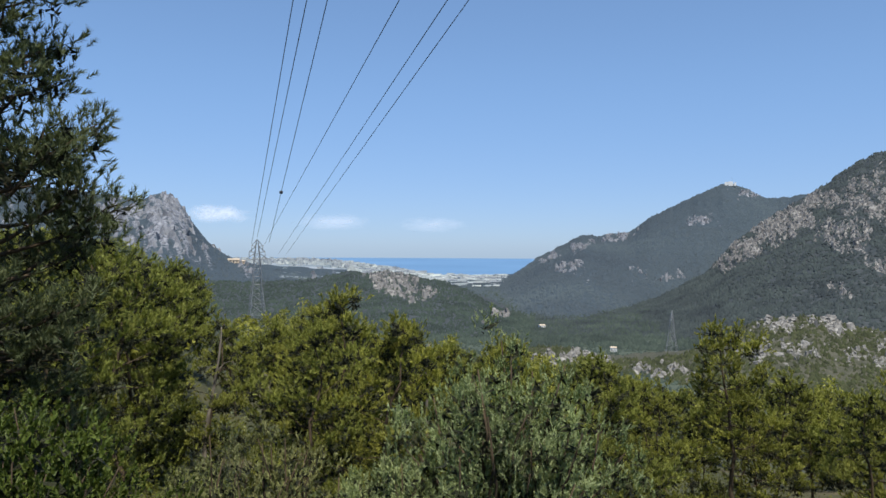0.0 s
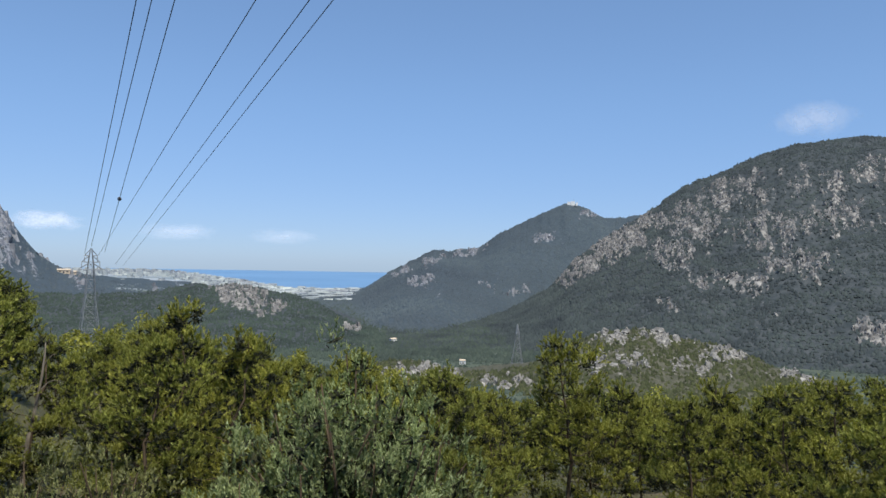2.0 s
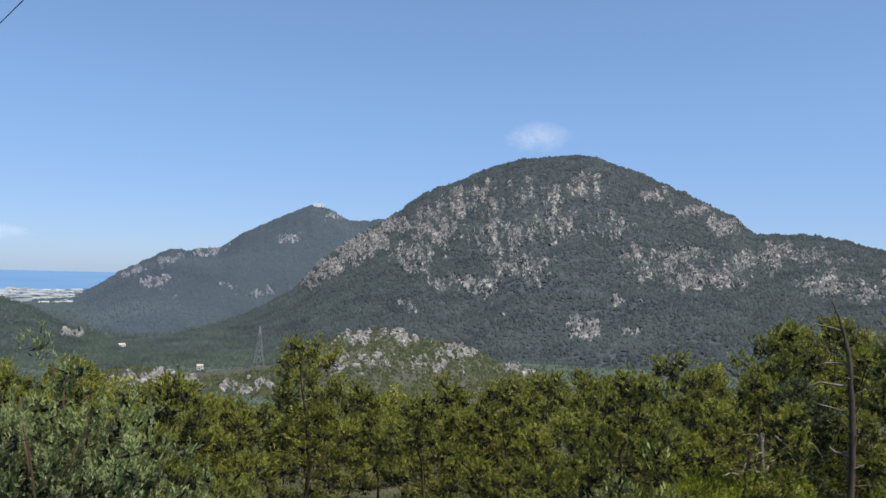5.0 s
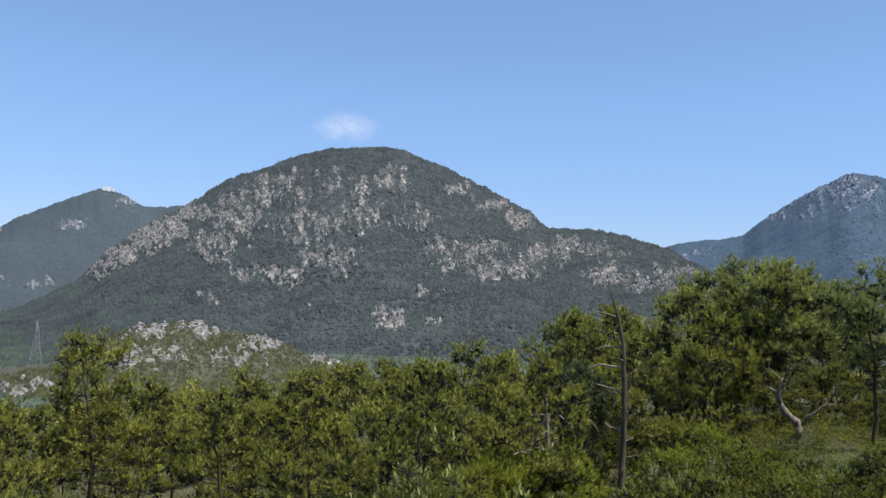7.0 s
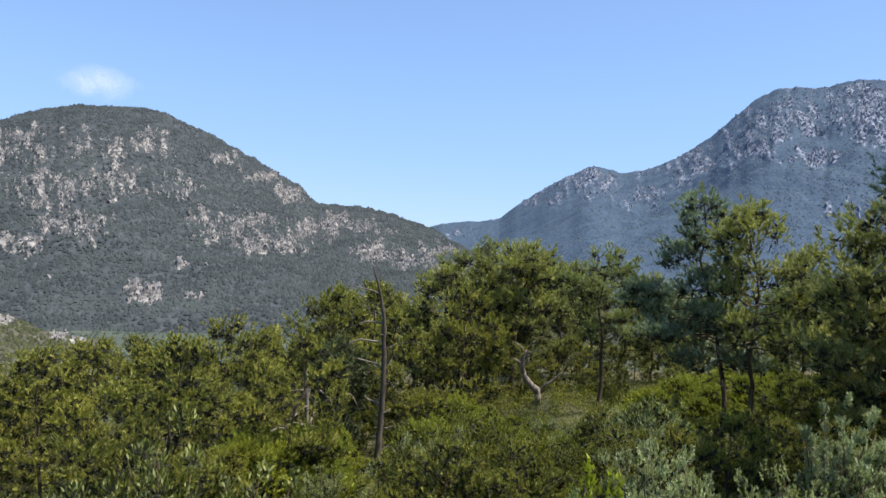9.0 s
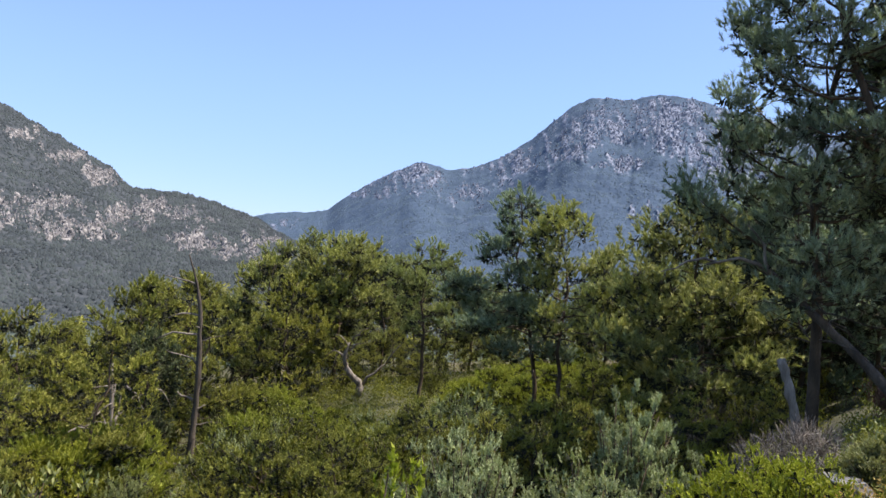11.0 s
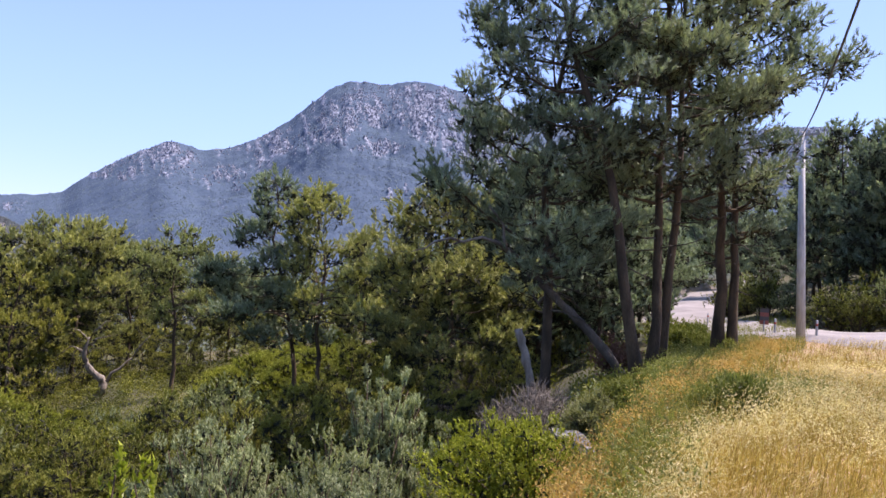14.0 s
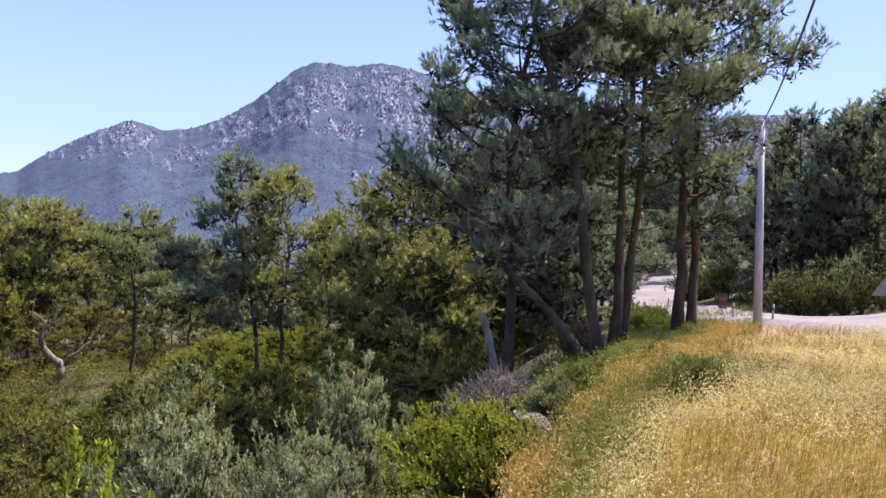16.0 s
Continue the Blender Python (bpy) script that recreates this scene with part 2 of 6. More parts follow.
# ---- the lie of the land ----
SEA_Z, VALLEY_Z = -70.0, -67.0
R_KNOTS = (0, 4, 8, 14, 30, 50, 80, 130, 250, 600)
LAND = {}


def bearing(az, *heights):
    """Heights of the ground along one bearing, at the distances of R_KNOTS."""
    LAND[az] = heights


bearing(-110, 0, 0, 0, 0.5, 2, 4, 8, 14, 20, 10)
bearing(-70, 0, -0.6, -1.5, -2.5, -4.5, -6, -7, -8, -20, -60)
bearing(-30, 0, -1.0, -3, -4.5, -7, -7.5, -6.5, -4.5, -15, -64)
bearing(-19, 0, -1.1, -3.3, -5.2, -8.5, -10, -9.5, -8, -22, -66)
bearing(-15, 0, -1.2, -3.5, -5.5, -9.5, -12, -13, -15, -28, -67)
bearing(0, 0, -1.2, -3.5, -5.5, -9.5, -13, -17, -25, -45, -67)
bearing(25, 0, -1.2, -3.5, -5.5, -10.5, -15, -21, -32, -52, -67)
bearing(45, 0, -1.2, -3.5, -5.5, -9.5, -13, -17.5, -28, -50, -67)
bearing(60, 0, -1.2, -3.4, -5.2, -8.5, -10, -11, -20, -48, -67)
bearing(75, 0, -1.2, -3.0, -4.6, -6.6, -7.6, -9, -18, -45, -67)
bearing(92, 0, -1.0, -2.5, -3.8, -5.2, -6, -7, -14, -36, -67)
bearing(101, 0, -0.6, -1.6, -2.4, -3.2, -4.2, -5, -9, -20, -60)
bearing(107, 0, -0.2, -0.7, -1.1, -1.8, -2.4, -3, -4, -8, -40)
bearing(113, 0, 0, -0.15, -0.4, -0.9, -1.7, -2.4, 0.5, 3, 0)
bearing(121, 0, 0, 0, -0.15, -0.65, -1.2, 1, 7, 22, 40)
bearing(135, 0, 0, 0, -0.05, -0.4, 1.5, 8, 22, 45, 60)
bearing(250, 0, 0, 0, 0.5, 2, 4, 8, 14, 20, 10)
AZ_KNOTS = np.array(sorted(LAND))
HEIGHTS = np.array([LAND[a] for a in sorted(LAND)], float)


def ground_z(x, y, rough=True):
    """The ground's height."""
    x, y = np.asarray(x, float), np.asarray(y, float)
    r = np.hypot(x, y)
    az = (np.degrees(np.arctan2(x, y)) + 110) % 360 - 110
    u = np.interp(r, R_KNOTS, np.arange(len(R_KNOTS)))
    i = np.clip(u.astype(int), 0, len(R_KNOTS) - 2)
    fu = u - i
    a = np.interp(az, AZ_KNOTS, np.arange(len(AZ_KNOTS)))
    j = np.clip(a.astype(int), 0, len(AZ_KNOTS) - 2)
    fa = a - j
    fa = fa * fa * (3 - 2 * fa)
    z = (HEIGHTS[j, i] * (1 - fu) + HEIGHTS[j, i + 1] * fu) * (1 - fa) + (HEIGHTS[j + 1, i] * (1 - fu) + HEIGHTS[j + 1, i + 1] * fu) * fa
    east = smooth01(r, 600, 1500)
    z = z * (1 - east) + (VALLEY_Z - 1.0) * east
    if rough:
        z = z + (fbm(x / 3.0, y / 3.0, 3, 5) - 0.5) * 0.35 * smooth01(r, 3, 12) * (1 - smooth01(r, 200, 600))
    return z


def gz(az, r):
    p = polar(az, r)
    return float(ground_z(p[0], p[1]))


def at(az, r, up=0.0):
    p = polar(az, r)
    p[2] = float(ground_z(p[0], p[1])) + up
    return p


def grid_tris(rows, cols, wrap=False):
    k = cols if wrap else cols - 1
    i, j = np.meshgrid(np.arange(rows - 1), np.arange(k), indexing="ij")
    a, b = i * cols + j, i * cols + (j + 1) % cols
    c, d = a + cols, b + cols
    return np.concatenate([np.stack([a, c, b], -1).reshape(-1, 3), np.stack([b, c, d], -1).reshape(-1, 3)])


def ground_material():
    m, nt, bsdf = material("hillside_soil")
    big = ramp(nt, noise_fac(nt, 0.08, 5), [(0.35, (0.04, 0.048, 0.018)), (0.58, (0.075, 0.072, 0.03)), (0.75, (0.16, 0.125, 0.075))])
    fine = noise_fac(nt, 2.5, 6)
    col = mix_rgb(nt, 1.0, big, ramp(nt, fine, [(0.3, (0.6, 0.6, 0.6)), (0.7, (1.25, 1.2, 1.15))]), "MULTIPLY")
    straw = nt.nodes.new("ShaderNodeAttribute")
    straw.attribute_name = "field"
    dry = ramp(nt, fine, [(0.3, (0.17, 0.105, 0.05)), (0.7, (0.36, 0.25, 0.13))])
    far = nt.nodes.new("ShaderNodeAttribute")
    far.attribute_name = "wood"
    wooded = ramp(nt, noise_fac(nt, 0.03, 6), [(0.35, (0.035, 0.05, 0.035)), (0.65, (0.07, 0.085, 0.055))])
    col = mix_rgb(nt, far.outputs["Fac"], col, wooded)
    flat = nt.nodes.new("ShaderNodeAttribute")
    flat.attribute_name = "plain"
    # far plain: blue-grey, with distance haze mixed into its colour
    town = ramp(nt, noise_fac(nt, 0.012, 6), [(0.35, (0.12, 0.16, 0.17)), (0.5, (0.22, 0.255, 0.28)), (0.65, (0.36, 0.385, 0.42))])
    col = mix_rgb(nt, flat.outputs["Fac"], col, town)
    nt.links.new(mix_rgb(nt, straw.outputs["Fac"], col, dry), bsdf.inputs["Base Color"])
    bsdf.inputs["Roughness"].default_value = 0.95
    bumped(nt, bsdf, fine, 0.8, 0.12)
    return m


def field_mask(x, y):
    """1 on the dry grass verge, 0 on the wooded slope."""
    x, y = x - 0.497, y + 0.53
    r = np.hypot(x, y)
    az = np.degrees(np.arctan2(x, y)) % 360
    edge = np.interp(r, (0, 3, 6, 8, 9, 10, 12, 14, 19, 25, 40), (60, 102, 104, 105, 106.5, 109, 111.6, 113.2, 115.2, 117.2, 120))
    return smooth01(az, edge - 1.5, edge + 1.5) * (1 - smooth01(az, 240, 260)) * (1 - smooth01(r, 44, 48))


def make_ground():
    rad = np.concatenate([[0.0, 0.5], np.geomspace(1.2, 4950, 170)])
    az = np.radians(np.linspace(0, 360, 420, endpoint=False))
    R, A = np.meshgrid(rad, az, indexing="ij")
    x, y = R * np.sin(A), R * np.cos(A)
    z = ground_z(x, y)
    me = tri_mesh("ground", np.stack([x, y, z], -1).reshape(-1, 3), grid_tris(len(rad), len(az), True)[:, ::-1], True)
    f = me.attributes.new("field", "FLOAT", "POINT")
    f.data.foreach_set("value", field_mask(x, y).ravel().astype(np.float32))
    f = me.attributes.new("wood", "FLOAT", "POINT")
    f.data.foreach_set("value", smooth01(R, 90, 220).ravel().astype(np.float32))
    f = me.attributes.new("plain", "FLOAT", "POINT")
    f.data.foreach_set("value", smooth01(R, 1600, 1900).ravel().astype(np.float32))
    put("ground", me, ground_material(), label="hillside of dry soil sloping into a wooded valley", category="ground", kind="structure")


make_ground()


def make_sea():
    m, nt, bsdf = material("sea_water")
    col = ramp(nt, noise_fac(nt, 0.002, 4), [(0.3, (0.11, 0.22, 0.37)), (0.7, (0.14, 0.26, 0.42))])
    nt.links.new(col, bsdf.inputs["Base Color"])
    bsdf.inputs["Roughness"].default_value = 0.5
    bumped(nt, bsdf, noise_fac(nt, 0.05, 3), 0.2, 1.0)
    # the bay: its near shore is a slanting line beyond the town
    n = 120
    az = np.radians(np.linspace(-40, 30, n))
    deg = np.degrees(az)
    shore = np.interp(deg, (-40, -9, -5.7, -3.5, -1, 7, 30), (4800, 3900, 2800, 2380, 1950, 1870, 1850))
    shore = shore + (fbm(deg * 1.3, deg * 0, 4, 3) - 0.5) * 120
    rad = np.stack([shore + (4970 - shore) * u for u in (0, 0.3, 0.6, 1.0)])
    v = np.stack([rad * np.sin(az), rad * np.cos(az), np.full_like(rad, VALLEY_Z - 0.6)], -1).reshape(-1, 3)
    me = tri_mesh("water", v, grid_tris(4, n)[:, ::-1], True)
    put("water", me, m, label="calm blue sea reaching the horizon", category="sea", kind="structure")


make_sea()


# ---- mountains ----
OUTCROPS = {}


def mountain(name, label, ridge, dist, base, base_z, cols, rows, mat, seed, rocks, rock_level,
             spur=0.05, bulge=1.0, wood=None, trees=0, tree_size=6.0, crest_noise=0.12, rock_scale=0.02, crags=0, crag_size=5.0, stone=None, timber=0.0):
    """A mountainside: ridge lists bearing and elevation of the skyline, dist its distance, base that of its foot.
    rocks: outcrops as (bearing, elevation, half width, half height, strength). timber: how much wood hides the rock low down."""
    ra, re = np.array(ridge, float).T
    az = np.linspace(ra[0], ra[-1], cols)
    el = np.interp(az, ra, re)
    soft = np.ones(5) / 5
    el = np.convolve(np.pad(el, 2, mode="edge"), soft, "valid")
    el = el + (fbm(az * 2.2, az * 0 + seed, 4, seed) - 0.5) * crest_noise * 2
    D = np.interp(az, *np.array(dist, float).T)
    B = np.interp(az, *np.array(base, float).T)
    zr = EYE + D * np.tan(np.radians(el))
    s = np.concatenate([np.linspace(0, 1, rows), [1.06, 1.15, 1.3, 1.5]])[:, None]
    front = np.minimum(s, 1.0)
    back = np.maximum(s - 1.0, 0)
    r = B + (D - B) * s
    a2 = np.radians(az)[None] + 0 * r
    x, y = r * np.sin(a2), r * np.cos(a2)
    prof = front ** bulge
    z = base_z + np.maximum(zr - base_z, 1.0) * (prof - 1.6 * back)
    span = np.maximum(zr - base_z, 1.0)
    ridged = 1 - np.abs(2 * fbm(x * rock_scale * 0.25, y * rock_scale * 0.25, 4, seed + 3) - 1) * 1.6
    z = z + (ridged - 0.55) * spur * span * 4 * front * (1 - front) ** 0.7 * smooth01(np.minimum(az - ra[0], ra[-1] - az), 0, 5)[None]
    elv = np.degrees(np.arctan2(z - EYE, r))
    dg = az[None] + 0 * r
    # bare rock
    ends = (smooth01(dg, ra[0], ra[0] + 4) * (1 - smooth01(dg, ra[-1] - 4, ra[-1])))
    wob_a = dg + (fbm(dg * 1.5, elv * 1.5, 3, seed + 20) - 0.5) * 2.4
    wob_e = elv + (fbm(dg * 1.5 + 50, elv * 1.5, 3, seed + 21) - 0.5) * 1.6
    grain = fbm(dg * 3.6 + elv * 0.9, elv * 1.5, 5, seed + 9)
    broad = fbm(dg * 0.35, elv * 0.6, 3, seed + 12)
    cover = rock_level * smooth01(broad, 0.3, 0.7)
    cover = cover * (1 - timber * (1 - smooth01(front, 0.35, 0.8)))
    for pa, pe, ha, he, st in rocks:
        q = ((wob_a - pa) / ha) ** 2 + ((wob_e - pe) / he) ** 2
        cover = np.maximum(cover, np.exp(-q ** 1.5) * st)
    rock = np.clip(cover + 0.06 + (grain - 0.5) * 2.4 * smooth01(cover, 0.0, 0.25), 0, 1) * ends
    bare = smooth01(rock, 0.4, 0.7)
    crag = fbm(x * rock_scale * 4, y * rock_scale * 4, 4, seed + 30)
    lift = D / 1300.0
    z = z + bare * (crag - 0.35) * 10 * lift * np.minimum(1, (1 - front) * 12 + 0.25) * np.minimum(1, front * 6)
    z = z + (1 - bare) * (fbm(x / (31 * lift), y / (31 * lift), 2, seed + 40) - 0.5) * 3.0 * lift * ends
    me = tri_mesh(name, np.stack([x, y, z], -1).reshape(-1, 3), grid_tris(len(s), cols)[:, ::-1], True)
    me.attributes.new("rock", "FLOAT", "POINT").data.foreach_set("value", rock.ravel().astype(np.float32))
    ob = put(name, me, mat, label=label, category="mountain", kind="structure")
    ob_rocks = np.stack([x, y, z], -1)[:rows][bare[:rows] > 0.55]
    OUTCROPS[name] = ob_rocks
    rng = np.random.default_rng(seed + 500)

    def pick(n, weight):
        """Places on the slope by weight, with the weight's grid cell of each."""
        k, c = rng.integers(0, rows - 1, n), rng.integers(0, cols - 1, n)
        ok = rng.random(n) < weight[k, c]
        k, c = k[ok], c[ok]
        fk, fc = rng.random((len(k), 1)), rng.random((len(k), 1))
        g = np.stack([x, y, z], -1)
        return (g[k, c] * (1 - fk) + g[k + 1, c] * fk) * (1 - fc) + (g[k, c + 1] * (1 - fk) + g[k + 1, c + 1] * fk) * fc
    if crags:
        spots = pick(crags, np.clip(cover ** 0.7 * smooth01(cover, 0.13, 0.3) * ends * (0.45 + 3.0 * (grain - 0.42)), 0, 1))
        put("crags", shards(spots, crag_size * (0.5 + rng.random(len(spots)) ** 2), rng), stone, label="weathered grey limestone crags on the mountainside", category="rock", kind="stuff")
    if trees:
        P = pick(int(trees * 1.35), 1 - smooth01(rock, 0.16, 0.6) * 0.9)[:trees]
        size = tree_size * rng.uniform(0.55, 1.25, len(P))
        me = puffs("tree_cover", P, size, 3, rng)
        put("tree_cover", me, wood, label="distant pine wood covering the mountainside", category="forest", kind="stuff")
    return ob


def boulder(name, seed):
    """One weathered limestone block, about a metre across."""
    bm = bmesh.new()
    bmesh.ops.create_icosphere(bm, subdivisions=2, radius=0.5)
    for v in bm.verts:
        q = v.co * 2.1 + Vector((seed * 7.3, 0, 0))
        v.co *= 1.0 + 0.7 * noise.noise(q) + 0.4 * noise.noise(q * 2.7)
        v.co.z *= 0.75
    me = bpy.data.meshes.new(name)
    bm.to_mesh(me)
    bm.free()
    return me


def shards(places, size, rng):
    """Far limestone crags: each a leaning broken block of four sides."""
    n = len(places)
    th = rng.uniform(0, 6.28, (n, 1)) + np.arange(4)[None] * 1.5708 + rng.normal(size=(n, 4)) * 0.2
    w = size[:, None] * rng.uniform(0.3, 0.75, (n, 4))
    low = np.stack([np.cos(th) * w, np.sin(th) * w, np.repeat(-0.5 * size[:, None], 4, 1)], -1) + places[:, None]
    lean = rng.normal(size=(n, 1, 3)) * (size * 0.22)[:, None, None] * (1, 1, 0.4)
    high = low * 0 + places[:, None] + np.stack([np.cos(th) * w * 0.45, np.sin(th) * w * 0.45, size[:, None] * rng.uniform(0.2, 0.75, (n, 4))], -1) + lean
    v = np.concatenate([low, high], 1)
    q = np.arange(n)[:, None] * 8
    f = np.concatenate([q + t for k in range(4) for t in ([k, (k + 1) % 4, 4 + (k + 1) % 4], [k, 4 + (k + 1) % 4, 4 + k])] + [q + [4, 5, 6], q + [4, 6, 7]])
    return tri_mesh("crags", v.reshape(-1, 3), f)


def puffs(name, places, size, sides, rng):
    """Tree crowns far off: each a small uneven dome on its place."""
    n = len(places)
    th = rng.uniform(0, 6.28, (n, 1)) + np.arange(sides)[None] * 6.2832 / sides
    w = size[:, None] * rng.uniform(0.34, 0.52, (n, sides))
    ring = np.stack([np.cos(th) * w, np.sin(th) * w, size[:, None] * rng.uniform(-0.1, 0.1, (n, sides))], -1) + places[:, None]
    top = places + np.stack([rng.normal(size=n) * size * 0.08, rng.normal(size=n) * size * 0.08, size * rng.uniform(0.4, 0.7, n)], 1)
    v = np.concatenate([ring, top[:, None]], 1)
    q = np.arange(n)[:, None] * (sides + 1)
    f = np.concatenate([q + [k, (k + 1) % sides, sides] for k in range(sides)])
    return tri_mesh(name, v.reshape(-1, 3), f, True)


# far woods, slopes and crags turn bluer with distance: haze in the base colour
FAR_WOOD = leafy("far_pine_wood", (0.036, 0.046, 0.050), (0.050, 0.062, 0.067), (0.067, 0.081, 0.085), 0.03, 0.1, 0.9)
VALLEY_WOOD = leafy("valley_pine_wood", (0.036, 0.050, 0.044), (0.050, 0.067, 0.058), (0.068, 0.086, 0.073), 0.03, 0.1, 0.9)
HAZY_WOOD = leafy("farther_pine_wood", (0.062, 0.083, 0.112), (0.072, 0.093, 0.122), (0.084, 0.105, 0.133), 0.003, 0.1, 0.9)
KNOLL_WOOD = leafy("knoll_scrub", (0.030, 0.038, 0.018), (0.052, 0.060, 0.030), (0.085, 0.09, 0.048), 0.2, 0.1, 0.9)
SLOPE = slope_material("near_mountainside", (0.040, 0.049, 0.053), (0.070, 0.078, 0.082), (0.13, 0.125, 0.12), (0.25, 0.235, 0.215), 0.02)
SLOPE_HAZY = slope_material("far_mountainside", (0.050, 0.067, 0.082), (0.064, 0.083, 0.098), (0.145, 0.152, 0.178), (0.235, 0.238, 0.255), 0.018)
SLOPE_HAZE_BLUE = slope_material("farthest_mountainside", (0.053, 0.082, 0.120), (0.067, 0.099, 0.140), (0.130, 0.150, 0.194), (0.205, 0.226, 0.272), 0.016)
HAZE_BLUE_WOOD = leafy("farthest_pine_wood", (0.048, 0.076, 0.110), (0.060, 0.093, 0.131), (0.076, 0.110, 0.151), 0.02, 0.1, 0.9)
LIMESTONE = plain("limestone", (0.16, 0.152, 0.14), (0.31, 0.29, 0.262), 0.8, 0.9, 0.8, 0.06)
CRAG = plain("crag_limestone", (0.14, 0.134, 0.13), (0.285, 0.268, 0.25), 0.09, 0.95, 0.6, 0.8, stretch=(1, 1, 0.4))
CRAG_HAZY = plain("far_crag_limestone", (0.15, 0.155, 0.172), (0.28, 0.282, 0.295), 0.06, 0.95, 0.6, 0.8, stretch=(1, 1, 0.4))
CRAG_HAZE_BLUE = plain("farthest_crag_limestone", (0.13, 0.146, 0.182), (0.23, 0.249, 0.29), 0.05, 0.95, 0.6, 0.8, stretch=(1, 1, 0.4))
KNOLL = slope_material("knoll_ground", (0.058, 0.060, 0.042), (0.10, 0.096, 0.07), (0.15, 0.142, 0.13), (0.27, 0.255, 0.23), 0.05)

# outcrops of the dome: bearing, elevation, half width, half height, share of bare rock
DOME_RIBS = [(29.7, 3.5, 2.2, 1.7, 0.5), (32.4, 5.4, 2.4, 1.2, 0.5), (34.4, 2.6, 2.4, 1.5, 0.46), (37.8, 6.0, 2.4, 1.0, 0.48), (41.0, 6.4, 1.3, 0.9, 0.5),
             (38.6, 3.6, 2.4, 1.4, 0.42), (36.4, 0.3, 2.8, 1.0, 0.55), (33.6, -1.2, 1.9, 0.7, 0.5), (28.0, 0.8, 2.0, 1.1, 0.44), (43, 3.6, 1.8, 1.2, 0.32), (30.5, -1.0, 2.0, 0.7, 0.32)]
DOME_CLIFFS = [(20.4, -1.3, 0.7, 0.5, 1.0), (21.7, -0.1, 0.9, 0.8, 1.0), (23.4, 1.2, 1.2, 0.8, 1.0), (25.2, 2.3, 1.4, 0.8, 1.0), (26.8, 3.3, 0.9, 0.7, 0.95), (46.0, 6.0, 1.1, 0.4, 0.75),
               (48.6, 4.9, 1.3, 0.45, 0.85), (51.0, 3.7, 1.1, 0.6, 0.75), (55.0, 2.1, 1.8, 0.5, 0.9), (57.6, -0.2, 2.0, 0.8, 0.85), (49.8, -0.2, 2.3, 0.55, 0.9), (43.8, -2.1, 1.2, 0.3, 0.7),
               (44.7, 1.8, 1.1, 0.6, 0.55), (47.6, 1.5, 2.2, 0.9, 0.42), (27.9, -2.6, 0.8, 0.4, 0.55), (35.3, -3.0, 0.8, 0.25, 0.5), (41.0, -4.0, 1.0, 0.9, 0.95), (44.5, -4.3, 0.5, 0.4, 0.6), (62.0, 0.3, 1.6, 0.5, 0.6), (46.5, 0.4, 2.6, 0.9, 0.42), (52.5, 1.2, 2.4, 0.8, 0.5), (57.5, 1.5, 1.8, 0.5, 0.5), (60.5, -0.9, 2.0, 0.6, 0.6)]

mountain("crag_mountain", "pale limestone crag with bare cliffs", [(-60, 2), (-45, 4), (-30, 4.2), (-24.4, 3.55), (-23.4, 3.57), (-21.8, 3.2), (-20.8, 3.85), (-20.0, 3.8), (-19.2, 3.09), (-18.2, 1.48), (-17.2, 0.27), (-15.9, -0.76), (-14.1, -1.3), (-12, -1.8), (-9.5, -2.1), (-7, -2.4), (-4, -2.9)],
         [(-60, 2600), (-16, 2500), (-4, 1700)], [(-60, 1200), (-4, 1100)], VALLEY_Z - 1, 300, 70, SLOPE_HAZY, 11,
         [(-20.3, 2.0, 1.7, 1.9, 1.0), (-23.6, 2.0, 2.2, 1.2, 0.85), (-18.3, 0.0, 1.3, 0.6, 0.55), (-22, 0.4, 1.6, 0.5, 0.4)], 0.2, wood=HAZY_WOOD, trees=3500, tree_size=8, crags=9000, crag_size=14.0, stone=CRAG_HAZY, crest_noise=0.1, rock_scale=0.012)
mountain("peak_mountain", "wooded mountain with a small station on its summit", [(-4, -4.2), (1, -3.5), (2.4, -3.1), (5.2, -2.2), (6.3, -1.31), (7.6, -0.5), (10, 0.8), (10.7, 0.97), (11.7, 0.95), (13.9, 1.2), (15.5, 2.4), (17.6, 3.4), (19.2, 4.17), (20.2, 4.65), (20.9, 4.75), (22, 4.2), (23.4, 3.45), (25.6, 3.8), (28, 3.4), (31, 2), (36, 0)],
         [(1, 1500), (36, 2300)], [(-4, 1100), (3, 900), (8, 700), (11, 740), (14, 900), (17, 1120), (20, 1300), (36, 1300)], VALLEY_Z - 1, 330, 110, SLOPE_HAZY, 23,
         [(13.2, 1.0, 1.1, 0.2, 0.9), (18.3, 2.0, 0.8, 0.6, 0.5), (9.8, -1.4, 0.7, 0.5, 0.5), (14.8, -1.6, 0.9, 0.35, 0.5), (8, -1.0, 0.6, 0.4, 0.5), (21.8, 3.9, 0.8, 0.4, 0.5), (17, -2.2, 0.8, 0.3, 0.4), (10.5, 0.2, 0.9, 0.4, 0.42)], 0.12, wood=HAZY_WOOD, trees=36000, tree_size=4.2, crags=60000, crag_size=5.5, stone=CRAG_HAZY)
